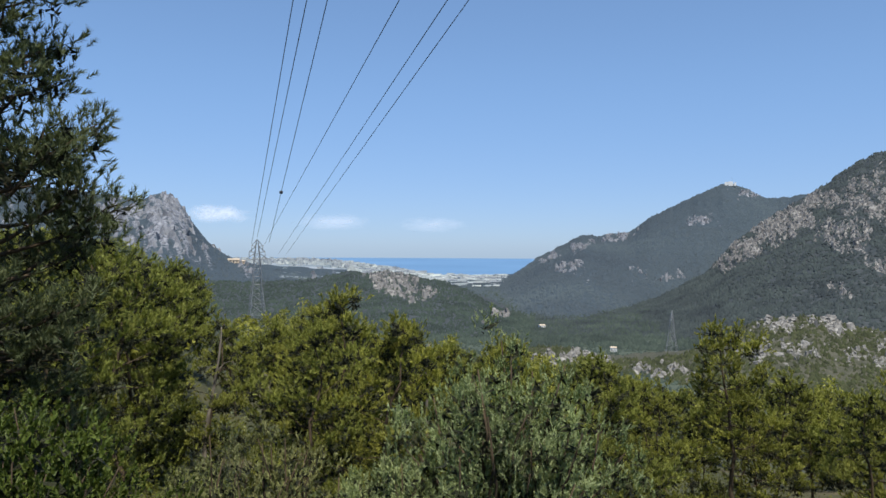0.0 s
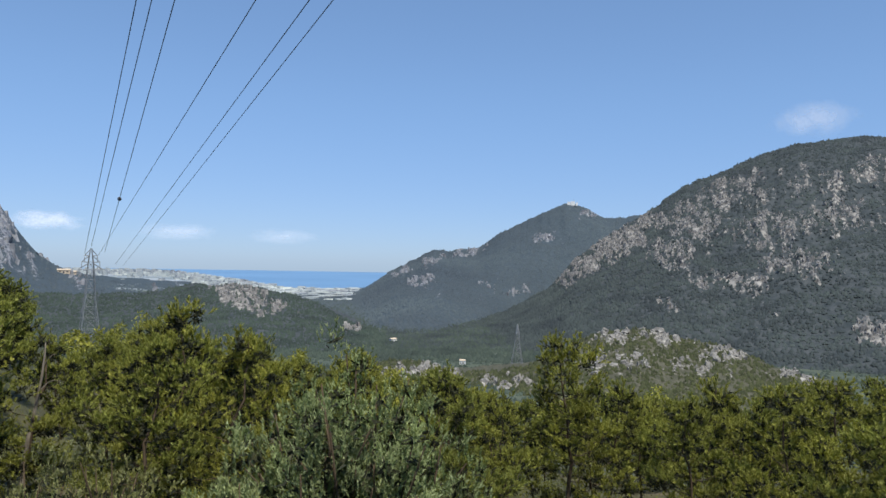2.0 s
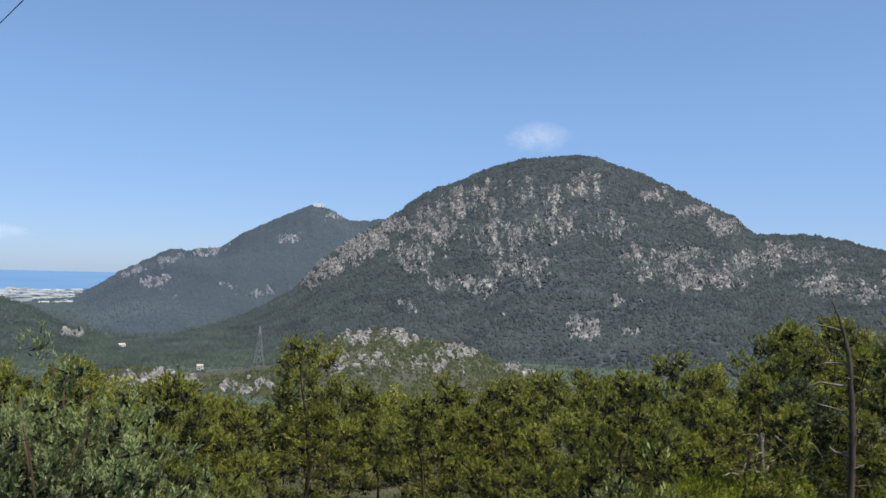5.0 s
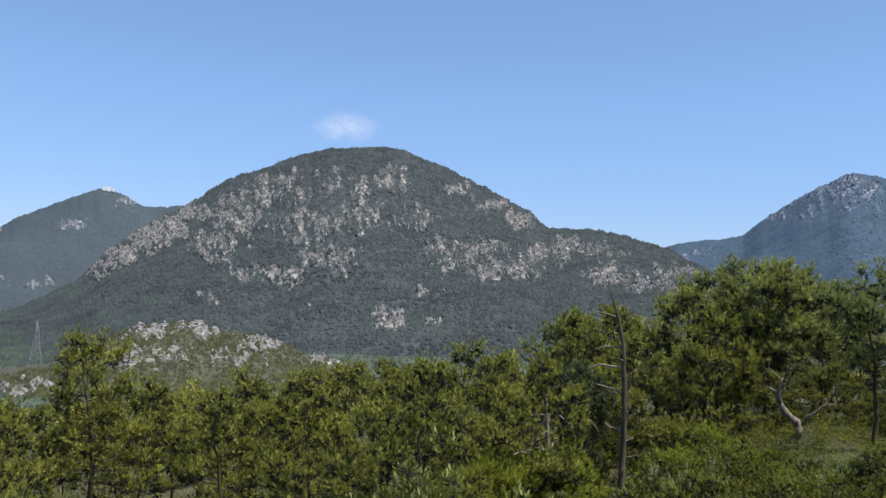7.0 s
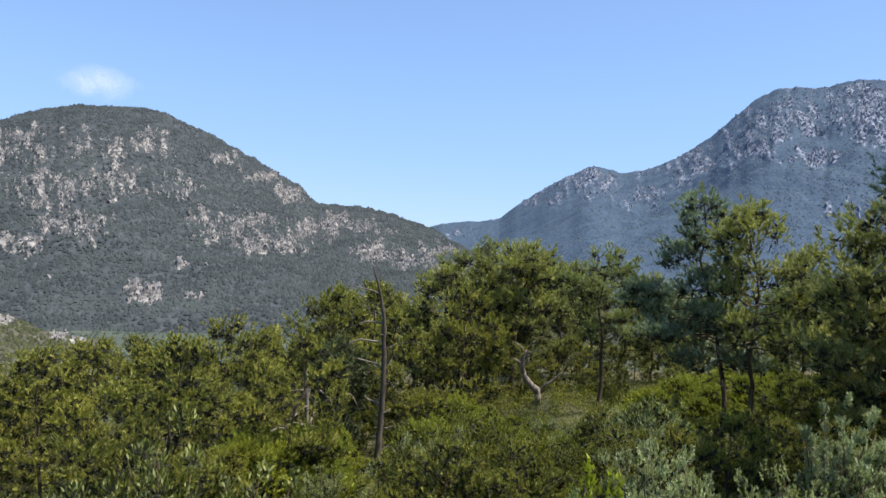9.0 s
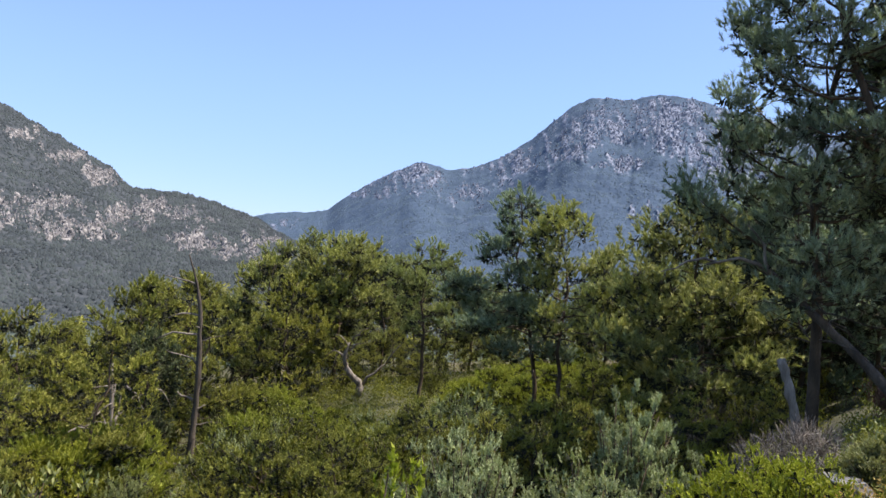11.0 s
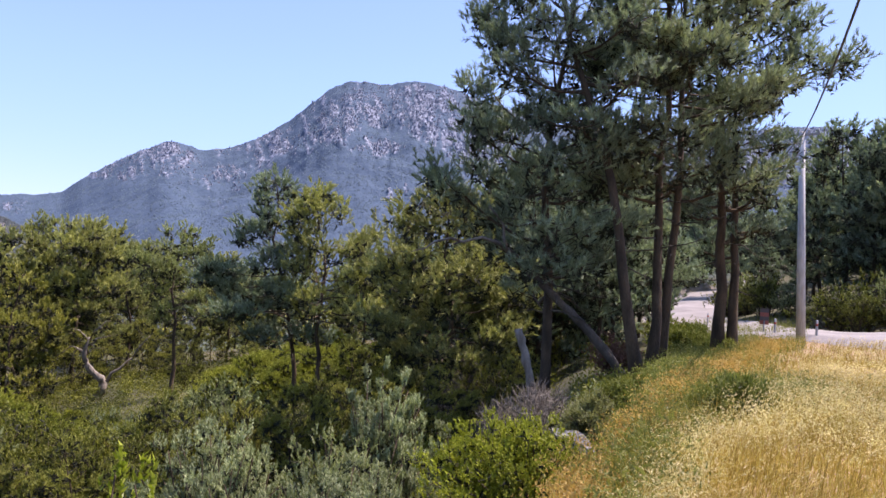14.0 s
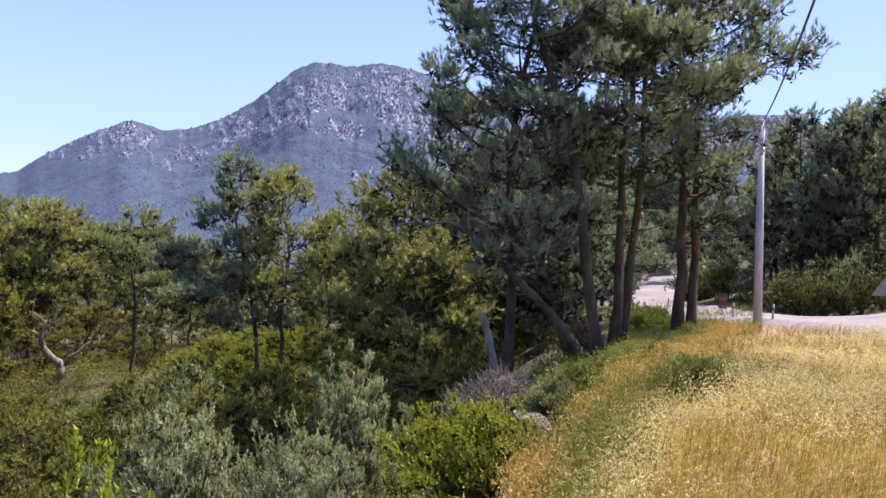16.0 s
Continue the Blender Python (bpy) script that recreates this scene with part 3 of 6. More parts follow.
# the bluest set: most haze mixed into wood, slope and crag colours
mountain("far_mountain", "rocky mountain with wooded lower slopes, coloured blue-grey for haze", [(56, 1.0), (61.4, 2.04), (63, 2.44), (66.4, 2.9), (68.1, 4.23), (70.5, 5.85), (72.9, 7.1), (73.8, 7.2), (75.4, 6.85), (77.4, 7.1), (79.7, 8.24), (81.6, 9.66), (83.4, 11.23), (84.5, 12.15), (86.1, 12.9), (88.6, 12.72), (90.1, 13.15), (91.9, 13.15), (94.8, 12.45), (100, 11), (106, 9.6), (112, 10), (116.8, 10.5), (120.5, 10.6), (126, 8.5), (140, 6)],
         [(56, 2900), (75, 2500), (92, 2200), (112, 2300), (140, 2600)], [(56, 1500), (75, 1000), (140, 1000)], VALLEY_Z - 1, 520, 130, SLOPE_HAZE_BLUE, 37,
         [(87.5, 11, 3, 1.3, 0.6), (91.7, 12, 3, 0.9, 0.66), (92.5, 10, 2.5, 1.5, 0.6), (87.9, 8, 2, 0.4, 0.75), (80.8, 7.8, 2, 1.2, 0.5), (73.3, 6.3, 1.8, 0.8, 0.55), (83.3, 3.6, 1.2, 0.5, 0.4), (90.5, 4.7, 1.5, 0.6, 0.38), (96, 9, 3, 2.5, 0.6), (70, 4.5, 1.6, 0.6, 0.42), (77, 5, 2, 0.8, 0.4), (118, 8.5, 4, 2, 0.6), (84.5, 9.4, 2, 1.4, 0.5)], 0.24, wood=HAZE_BLUE_WOOD, trees=46000, tree_size=5.0, crags=170000, crag_size=6.0, stone=CRAG_HAZE_BLUE, timber=0.55)
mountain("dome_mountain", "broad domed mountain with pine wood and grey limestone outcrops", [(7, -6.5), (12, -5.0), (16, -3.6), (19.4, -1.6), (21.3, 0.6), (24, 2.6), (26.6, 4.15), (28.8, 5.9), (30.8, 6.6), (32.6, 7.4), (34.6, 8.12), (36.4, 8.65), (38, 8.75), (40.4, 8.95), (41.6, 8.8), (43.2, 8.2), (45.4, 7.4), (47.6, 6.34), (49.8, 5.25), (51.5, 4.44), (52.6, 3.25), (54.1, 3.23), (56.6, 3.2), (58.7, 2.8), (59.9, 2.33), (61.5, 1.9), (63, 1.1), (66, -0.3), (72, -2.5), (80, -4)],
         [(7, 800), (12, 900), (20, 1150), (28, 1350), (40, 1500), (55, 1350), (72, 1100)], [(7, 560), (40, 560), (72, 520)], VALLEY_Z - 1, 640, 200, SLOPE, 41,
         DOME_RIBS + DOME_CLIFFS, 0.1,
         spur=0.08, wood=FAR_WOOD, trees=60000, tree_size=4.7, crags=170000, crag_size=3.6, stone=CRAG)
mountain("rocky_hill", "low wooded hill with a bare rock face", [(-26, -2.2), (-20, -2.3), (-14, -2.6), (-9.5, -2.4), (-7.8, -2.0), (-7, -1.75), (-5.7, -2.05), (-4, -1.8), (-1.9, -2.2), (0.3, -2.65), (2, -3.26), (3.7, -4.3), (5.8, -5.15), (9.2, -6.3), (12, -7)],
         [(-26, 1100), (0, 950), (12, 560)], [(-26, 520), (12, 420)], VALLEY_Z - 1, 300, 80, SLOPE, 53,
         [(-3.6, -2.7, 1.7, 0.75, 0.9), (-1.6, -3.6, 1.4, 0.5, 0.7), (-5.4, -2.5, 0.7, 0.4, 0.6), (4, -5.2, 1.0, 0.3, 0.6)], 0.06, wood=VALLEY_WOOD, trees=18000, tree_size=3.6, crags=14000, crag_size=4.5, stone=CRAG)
mountain("rocky_knoll", "low knoll strewn with pale limestone boulders", [(2, -8.6), (5, -7.8), (8, -7.3), (10, -7.5), (13, -8.2), (16, -8.0), (18.2, -7.4), (20.5, -6.0), (21.9, -5.35), (23, -4.96), (26, -4.54), (29.1, -5.12), (32, -5.5), (33.6, -6.09), (34.9, -6.8), (36.6, -6.96), (37.6, -7.9), (40, -8.8), (46, -10)],
         [(2, 330), (20, 400), (30, 420), (46, 380)], [(2, 210), (46, 230)], -62, 360, 80, KNOLL, 67,
         [(26, -5.1, 4.0, 0.4, 0.75), (31.8, -6.0, 1.8, 0.45, 0.75), (36.3, -7.3, 1.5, 0.45, 0.7), (10, -8.2, 3, 0.4, 0.6), (16, -8.8, 2.6, 0.5, 0.6), (24, -7.2, 3.5, 1.0, 0.34), (30, -7.2, 3, 0.6, 0.3)], 0.10, spur=0.08, wood=KNOLL_WOOD, trees=12000, tree_size=2.7, crags=13000, crag_size=2.4, stone=LIMESTONE, crest_noise=0.15, rock_scale=0.08)


def valley_wood():
    """Pine wood on the valley floor and its lower slopes."""
    rng = np.random.default_rng(91)
    n = 26000
    az = rng.uniform(-32, 106, n)
    r = 130 * (1250 / 130) ** rng.random(n)
    x, y = r * np.sin(np.radians(az)), r * np.cos(np.radians(az))
    P = np.stack([x, y, ground_z(x, y)], 1)
    top = EYE + r * np.tan(np.radians(np.interp(az, (-32, -16, 0, 20, 45, 60, 112), (-2.5, -5, -6.5, -9, -8.5, -4, -4))))
    size = rng.uniform(2.4, 4.4, n) * (0.7 + 0.3 * smooth01(r, 200, 700))
    keep = (P[:, 2] + size * 0.6 < top) | (r > 330)
    m = 12000
    az2, r2 = rng.uniform(-6, 24, m), rng.uniform(480, 1300, m)
    x, y = r2 * np.sin(np.radians(az2)), r2 * np.cos(np.radians(az2))
    P, size, keep = np.concatenate([P, np.stack([x, y, ground_z(x, y)], 1)]), np.append(size, rng.uniform(3.5, 6, m)), np.append(keep, np.ones(m, bool))
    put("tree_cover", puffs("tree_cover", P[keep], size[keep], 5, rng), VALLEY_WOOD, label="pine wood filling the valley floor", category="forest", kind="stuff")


valley_wood()


def strew():
    """Loose limestone blocks on the knoll."""
    rng = np.random.default_rng(14)
    shapes = [boulder("boulder", k) for k in range(8)]
    spots = OUTCROPS["rocky_knoll"]
    pick = rng.choice(len(spots), 150, replace=False)
    for n, i in enumerate(pick):
        size = 1.0 + 3.4 * rng.random() ** 2
        ob = put("boulder", shapes[n % 8], LIMESTONE, label="pale weathered limestone boulder on the knoll", category="boulder", group="boulders of the knoll")
        ob.matrix_basis = pose(*spots[i], rng.uniform(-15, 15), rng.uniform(-15, 15), rng.uniform(0, 360)) @ Matrix.Diagonal((size * rng.uniform(0.8, 1.5), size, size * rng.uniform(0.8, 1.5), 1))


strew()

# ---- plants ----
def unit(v):
    return v / (np.linalg.norm(v, axis=-1, keepdims=True) + 1e-9)


def blades(centres, radii, count, length, width, rng, lift=0.3, flat=0.65, outward=0.45, two=False, shell=0.35, loose=0.55, outs=None):
    """Needle sprays or leaves on the outside of each bunch. two: kite-shaped leaves of two facets."""
    n = len(centres)
    d = unit(rng.normal(size=(n, count, 3)) + np.array([0, 0, 0.3]))
    rad = radii[:, None, None] * rng.random((n, count, 1)) ** shell
    base = centres[:, None] + d * rad * np.array([1, 1, flat])
    along = unit(np.cross(d, rng.normal(size=(n, count, 3))))
    way = unit(along + d * outward + np.array([0, 0, lift]))
    face = unit(d + rng.normal(size=(n, count, 3)) * loose if outs is None else outs[:, None] + d * 0.7 + rng.normal(size=(n, count, 3)) * 0.4)
    side = unit(np.cross(way, face))
    L = length * rng.uniform(0.6, 1.3, (n, count, 1))
    W = width * rng.uniform(0.7, 1.3, (n, count, 1))
    if two:
        mid = base + way * L * 0.5
        v = np.stack([base, mid - side * W * 0.5, base + way * L, mid + side * W * 0.5], 2).reshape(-1, 3)
        q = np.arange(n * count)[:, None] * 4
        return v, np.concatenate([q + [0, 1, 2], q + [0, 2, 3]])
    v = np.stack([base - side * W * 0.5, base + side * W * 0.5, base + way * L], 2).reshape(-1, 3)
    return v, np.arange(len(v)).reshape(-1, 3)


def needles(places, ways, outs, each, length, width, shoot, rng):
    """Needles round short shoots: places and ways of the shoots, outs the side each one turns to the light."""
    n = len(places)
    along = rng.random((n, each, 1)) ** 0.8 * shoot * rng.uniform(0.7, 1.3, (n, 1, 1))
    base = places[:, None] + ways[:, None] * along
    ring = unit(np.cross(np.repeat(ways[:, None], each, 1), rng.normal(size=(n, each, 3))))
    way = unit(ways[:, None] * 0.8 + ring * rng.uniform(0.35, 1.0, (n, each, 1)) + np.array([0, 0, 0.12]))
    face = unit(outs[:, None] + rng.normal(size=(n, each, 3)) * 0.4)
    side = unit(np.cross(way, face)) * (width * 0.5) * rng.uniform(0.7, 1.3, (n, each, 1))
    v = np.stack([base - side, base + side, base + way * length * rng.uniform(0.7, 1.25, (n, each, 1))], 2).reshape(-1, 3)
    return v, np.arange(len(v)).reshape(-1, 3)


def pine(name, label, seed, h, crown_lo=0.4, spread=0.28, limbs=26, mat=None, bend=(0.0, 0.0), trunk_r=0.013, dead=5, top_heavy=0.3,
         trunks=1, near=True, side=(0.0, 0.0), low=0.0, split=(0.6, 0.1), droop=0.0, wobble=0.012, power=1.6, rise=1.0, extra=(),
         each=18, needle=0.18, wide=0.04, shoot=0.3, twigs=1.0, tufts=1.0, level=1.0, dense=14):
    """A pine standing at the origin: trunk, limbs that turn up at their ends, twigs along them and needle shoots on the twigs.
    side: the crown's weight towards +x and +y. extra: single limbs as (height share, bearing, length, rise)."""
    rng = np.random.default_rng(seed)
    tree = new(name)
    tagged(tree, label, "tree")
    wood, twig_work, limb_list = Geo(), Geo(), []
    P, A, O, inner = [], [], [], []
    up = np.array([0, 0, 1.0])
    for k in range(trunks):
        off = np.zeros(2) if k == 0 else np.array(split)
        hk = h * (1 if k == 0 else rng.uniform(0.86, 0.94))
        u = np.linspace(0, 1, 12)
        wob = np.cumsum(rng.normal(size=(12, 2)) * wobble * hk, axis=0)
        wob -= wob[0]
        path = np.stack([off[0] * (1 + 0.5 * u) + wob[:, 0] + bend[0] * hk * u ** power, off[1] * (1 + 0.5 * u) + wob[:, 1] + bend[1] * hk * u ** power, hk * u - 0.35 * (u == 0)], 1)
        rad = trunk_r * hk * (1 - 0.93 * u ** 0.85) + 0.012
        rad[0] *= 1.35
        wood.add(*tube(path, rad, 9 if near else 6))

        def on(q):
            return np.array([np.interp(q, u, path[:, i]) for i in range(3)])

        def dress(p, d, L, lean):
            """Shoots along one twig."""
            m = max(3, int(L / (shoot * 0.62) * tufts + rng.random()))
            f = 1.0 - 0.75 * rng.random(m) ** 1.4
            wide_pad = shoot * 0.5 + 0.1 * L
            q = p + d * L * f[:, None] + up * (L * 0.18 * f ** 2)[:, None] + rng.normal(size=(m, 3)) * wide_pad * (0.9, 0.9, 0.55)
            heart = p + d * L * 0.72 - up * wide_pad * 0.6
            w = unit(d * 0.4 + up * 0.5 * lean + unit(q - heart) * 0.5 + rng.normal(size=(m, 3)) * 0.4)
            inner.append((*heart, wide_pad))
            P.append(q)
            A.append(w)
            trunk_at = on(min(0.98, max(0.0, q[:, 2].mean() / hk - 0.08)))
            O.append(unit(unit(q - heart) * 0.9 + unit(q - trunk_at) * 0.35 + up * 0.45))

        def limb(q, a, L, angle, v):
            w = np.linspace(0, 1, 6)[:, None]
            out = np.array([math.cos(a), math.sin(a), 0])
            lp = on(q) + out * L * w * math.cos(angle) + up * (L * math.sin(angle) * w + 0.16 * L * rise * w ** 2.5 - 0.05 * L * np.sin(w * 3))
            lp[1:] += np.cumsum(rng.normal(size=(5, 3)) * 0.028 * L, axis=0)
            br = max(0.012, 0.3 * trunk_r * hk * (1 - 0.72 * v) * min(1.3, 0.5 + L / (spread * hk)))
            limb_list.append((lp, br))
            n2 = max(3, int((2 + L / 0.5) * twigs))
            for j in range(n2):
                f = 0.38 + 0.62 * (j + rng.random()) / n2
                p = np.array([np.interp(f, w[:, 0], lp[:, c]) for c in range(3)])
                turn = a + (1 if j % 2 else -1) * rng.uniform(0.25, 1.25)
                d = unit(np.array([math.cos(turn), math.sin(turn), rng.uniform(-0.1, 0.55) * level]))
                l2 = (0.18 + 0.42 * (1 - f)) * L * rng.uniform(0.6, 1.2) + shoot * 0.6
                e = p + d * l2 + up * l2 * 0.18
                twig_work.add(*tube([p, (p + e) / 2 - up * 0.03 * l2, e], [br * 0.34, br * 0.24, br * 0.1], 3))
                dress(p + d * l2 * 0.15, d, l2 * 0.9, 1.0)
                if l2 > 3.2 * shoot:
                    for s in (-1, 1):
                        t3 = turn + s * rng.uniform(0.5, 1.1)
                        d3 = unit(np.array([math.cos(t3), math.sin(t3), rng.uniform(0.0, 0.6) * level]))
                        dress(p + d * l2 * rng.uniform(0.3, 0.75), d3, l2 * rng.uniform(0.3, 0.5), 1.0)
            dress(lp[-2], unit(lp[-1] - lp[-2]), np.linalg.norm(lp[-1] - lp[-2]) + shoot * 0.5, 1.0)
        nl = limbs // trunks
        for i in range(nl):
            v = (i + rng.random()) / nl
            a = i * 2.4 + rng.uniform(-0.8, 0.8)
            prof = (1 - max(0.0, (v - top_heavy) / (1.03 - top_heavy)) ** 1.5) * (0.6 + 0.4 * min(1, v / max(top_heavy, .05)))
            L = spread * hk * prof * rng.uniform(0.55, 1.15) * (1 + side[0] * math.cos(a) + side[1] * math.sin(a)) + 0.035 * hk
            limb(crown_lo + (0.97 - crown_lo) * v, a, L, radians(rng.uniform(-12, 16) + 34 * v * rise - droop), v)
        if k == 0:
            for q, a, L, angle in extra:
                limb(q, radians(90 - a), L, radians(angle), 0.3)
        dress(on(0.93), unit(on(1.0) - on(0.9)), 0.07 * hk + shoot * 0.3, 1.6)
        for i in range(4):
            t3 = rng.uniform(0, 6.28)
            dress(on(rng.uniform(0.88, 0.96)), unit(np.array([math.cos(t3), math.sin(t3), 0.9])), 0.05 * hk, 1.4)
        for i in range(dead):
            q = rng.uniform(0.2 + low, crown_lo + 0.2)
            a = rng.uniform(0, 6.28)
            L = rng.uniform(0.05, 0.16) * hk
            w = np.linspace(0, 1, 5)[:, None]
            out = np.array([math.cos(a), math.sin(a), rng.uniform(-0.3, 0.35)])
            lp = on(q) + out * L * w + np.array([0, 0, -0.15 * L]) * w ** 2 + rng.normal(size=(5, 3)) * 0.06 * L * w
            limb_list.append((lp, 0.0241))
    if not near:
        for lp, br in limb_list:
            wood.add(*tube(lp, np.linspace(br, br * 0.25, len(lp)), 3))
    put("trunk", wood.mesh("trunk", True), BARK, tree)
    if near:
        for lp, br in limb_list:
            put("limb", Geo().add(*tube(lp, np.linspace(br, br * 0.2, len(lp)), 5)).mesh("limb", True), SNAGWOOD if br == 0.0241 else BARK, tree)
    put("twig_work", twig_work.mesh("twig_work", True), BARK, tree, kind="stuff")
    v, f = needles(np.concatenate(P), np.concatenate(A), np.concatenate(O), each, needle, wide, shoot, rng)
    put("crown", tri_mesh("crown", v, f), mat or PINE, tree)
    # near-black blades at the pad hearts deepen the shade in the crown's gaps
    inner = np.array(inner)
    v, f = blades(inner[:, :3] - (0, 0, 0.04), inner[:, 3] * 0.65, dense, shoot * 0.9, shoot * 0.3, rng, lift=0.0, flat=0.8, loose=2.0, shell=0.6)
    put("inner_crown", tri_mesh("inner_crown", v, f), INNER_SHADE, tree, "near-black blades standing in for shade inside the crown", kind="stuff")
    return tree


def shrub(name, label, seed, radius, h, stems=14, count=120, leaf=0.09, wide=0.035, mat=None, category="shrub", spiky=0.5, clumps=4, lift=0.6, two=True, heart=0, bunch=(0.2, 0.36), shoots=0):
    """A bush: stems from one foot and leaves in clumps along them."""
    rng = np.random.default_rng(seed)
    bush = new(name)
    tagged(bush, label, category)
    wood, centres, sizes = Geo(), [], []
    for i in range(stems):
        a, tilt = i * 2.4 + rng.uniform(-.5, .5), rng.uniform(0, 1) ** 0.6
        end = np.array([math.cos(a) * tilt * radius, math.sin(a) * tilt * radius, h * (1 - 0.55 * tilt ** 2) * rng.uniform(0.75, 1.08)])
        w = np.linspace(0, 1, 5)[:, None]
        lp = end * w * np.array([1, 1, 0]) + np.array([0, 0, 1]) * end[2] * w ** 0.8 + rng.normal(size=(5, 3)) * 0.03 * h * w
        lp[0, 2] -= 0.3
        wood.add(*tube(lp, np.linspace(0.024, 0.005, 5) * max(1, h / 2), 3))
        for f in np.linspace(0.4, 1.0, clumps):
            p = np.array([np.interp(f, w[:, 0], lp[:, c]) for c in range(3)])
            centres.append(p + rng.normal(size=3) * 0.07 * radius)
            sizes.append(radius * rng.uniform(*bunch) * (1.2 - 0.6 * f * spiky))
    put("stem", wood.mesh("stem", True), BARK, bush)
    centres, sizes = np.array(centres), np.array(sizes)
    outs = unit(unit(centres - np.array([0, 0, 0.35 * h])) * 0.7 + np.array([0, 0, 0.6]))
    if shoots:
        spots = np.repeat(centres, shoots, 0) + unit(rng.normal(size=(len(centres) * shoots, 3))) * (np.repeat(sizes, shoots) * rng.random(len(centres) * shoots) ** 0.4)[:, None]
        outs = np.repeat(outs, shoots, 0)
        ways = unit(outs * 0.6 + np.array([0, 0, 0.55 * lift]) + rng.normal(size=spots.shape) * 0.32)
        v, f = needles(spots, ways, outs, max(5, count // shoots), leaf, wide, leaf * 2.8, rng)
    else:
        v, f = blades(centres, sizes, count, leaf, wide, rng, lift=lift, flat=1.1, two=two, shell=0.4, outs=outs)
    put("foliage", tri_mesh("foliage", v, f), mat or MAQUIS, bush)
    # near-black blades in the clumps, added as shade inside the bush
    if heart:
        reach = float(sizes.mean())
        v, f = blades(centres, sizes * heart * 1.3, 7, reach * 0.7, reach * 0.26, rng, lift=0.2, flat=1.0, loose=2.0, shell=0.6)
        put("inner_growth", tri_mesh("inner_growth", v, f), INNER_SHADE, bush, "near-black blades standing in for shade inside the bush", kind="stuff")
    return bush


def stand(ob, az, r, turn=0.0, size=1.0, sink=0.05):
    """Sets a thing on the ground."""
    p = at(az, r)
    ob.matrix_basis = pose(p[0], p[1], p[2] - sink, 0, 0, turn) @ Matrix.Scale(size, 4)
    return ob


def another(ob, az, r, turn, size=1.0, sink=0.05, stretch=1.0):
    p = at(az, r)
    c = copy_thing(ob, pose(p[0], p[1], p[2] - sink, 0, 0, turn))
    c.scale = (size, size, size * stretch)
    return c


# skyline of the near wood: bearing, elevation of the treetops
TREELINE = [(-60, 3), (-30.5, 1.0), (-24.4, 0.6), (-20.5, -0.7), (-18.7, -1.6), (-17.8, -4.9), (-12.3, -5.0), (-10.4, -3.4), (-7.8, -4.1), (-5.7, -5.2), (-1, -5.6), (2.9, -6.5), (5, -7.0), (11.7, -8.2), (13.4, -9.5), (17.4, -10.1),
            (24.1, -8.6), (28.7, -7.8), (30.8, -8.5), (34.8, -8.5), (37.4, -7.9), (41.6, -6.9), (44.6, -7.1), (45.9, -6.2), (50.1, -5.2), (51.3, -2.8), (54.2, -1.2), (58, -1.6), (62, -1.8), (63.5, 0.2), (65.7, 1.4), (69.4, 0.3), (71.9, -1.2), (75, -1), (80, -2.5), (86, -2), (92, 0), (100, 1)]
TL_A, TL_E = np.array(TREELINE, float).T

# ---- the wood below the road ----
mid_pines = [pine("pine_tree", "yellow-green pine in the wood on the slope below", 100 + k, 8.5, crown_lo=lo, spread=sp, limbs=n, top_heavy=th, near=False,
                  dead=8, wobble=0.02, each=30, needle=0.19, wide=0.043, shoot=0.34, tufts=1.5)
             for k, (lo, sp, th, n) in enumerate([(0.12, 0.27, 0.35, 23), (0.2, 0.26, 0.45, 20), (0.1, 0.30, 0.3, 24), (0.3, 0.30, 0.5, 18), (0.14, 0.23, 0.25, 23), (0.16, 0.33, 0.45, 21)])]
close_pines = [pine("pine_tree", "yellow-green pine in the wood on the slope below", 160 + k, 8.5, crown_lo=lo, spread=sp, limbs=n, top_heavy=th, near=False,
                    dead=12, wobble=0.02, each=28, needle=0.17, wide=0.034, shoot=0.3, tufts=1.7)
               for k, (lo, sp, th, n) in enumerate([(0.08, 0.28, 0.3, 24), (0.14, 0.27, 0.4, 22), (0.06, 0.31, 0.3, 25), (0.22, 0.30, 0.45, 20)])]
dark_pines = [pine("pine_tree", "dark green pine on the slope across the road", 130 + k, 9.0, crown_lo=0.15, spread=sp, limbs=28, top_heavy=0.3, near=False, mat=PINE_DARK,
                   dead=6, each=24, needle=0.2, wide=0.055, shoot=0.32, tufts=1.6)
              for k, sp in enumerate([0.25, 0.21, 0.29])]
green_pines = [pine("pine_tree", "green pine in the hollow of the slope", 140 + k, 9.0, crown_lo=lo, spread=sp, limbs=24, top_heavy=th, near=False, mat=PINE_MID,
                    dead=10, wobble=0.016, each=28, needle=0.19, wide=0.042, shoot=0.33, tufts=1.7)
               for k, (lo, sp, th) in enumerate([(0.3, 0.26, 0.35), (0.22, 0.24, 0.2), (0.4, 0.28, 0.5)])]
young_pines = [pine("young_pine", "bushy yellow-green young pine in the undergrowth", 150 + k, 3.0, crown_lo=0.04, spread=sp, limbs=n, top_heavy=th, near=False, mat=YOUNG,
                    dead=3, wobble=0.03, each=26, needle=0.16, wide=0.032, shoot=0.24, tufts=1.7, trunk_r=0.016, dense=12)
               for k, (sp, n, th) in enumerate([(0.5, 24, 0.3), (0.62, 26, 0.45), (0.42, 22, 0.2), (0.55, 24, 0.35)])]
TAKEN = []       # places already taken
PLACED = set()


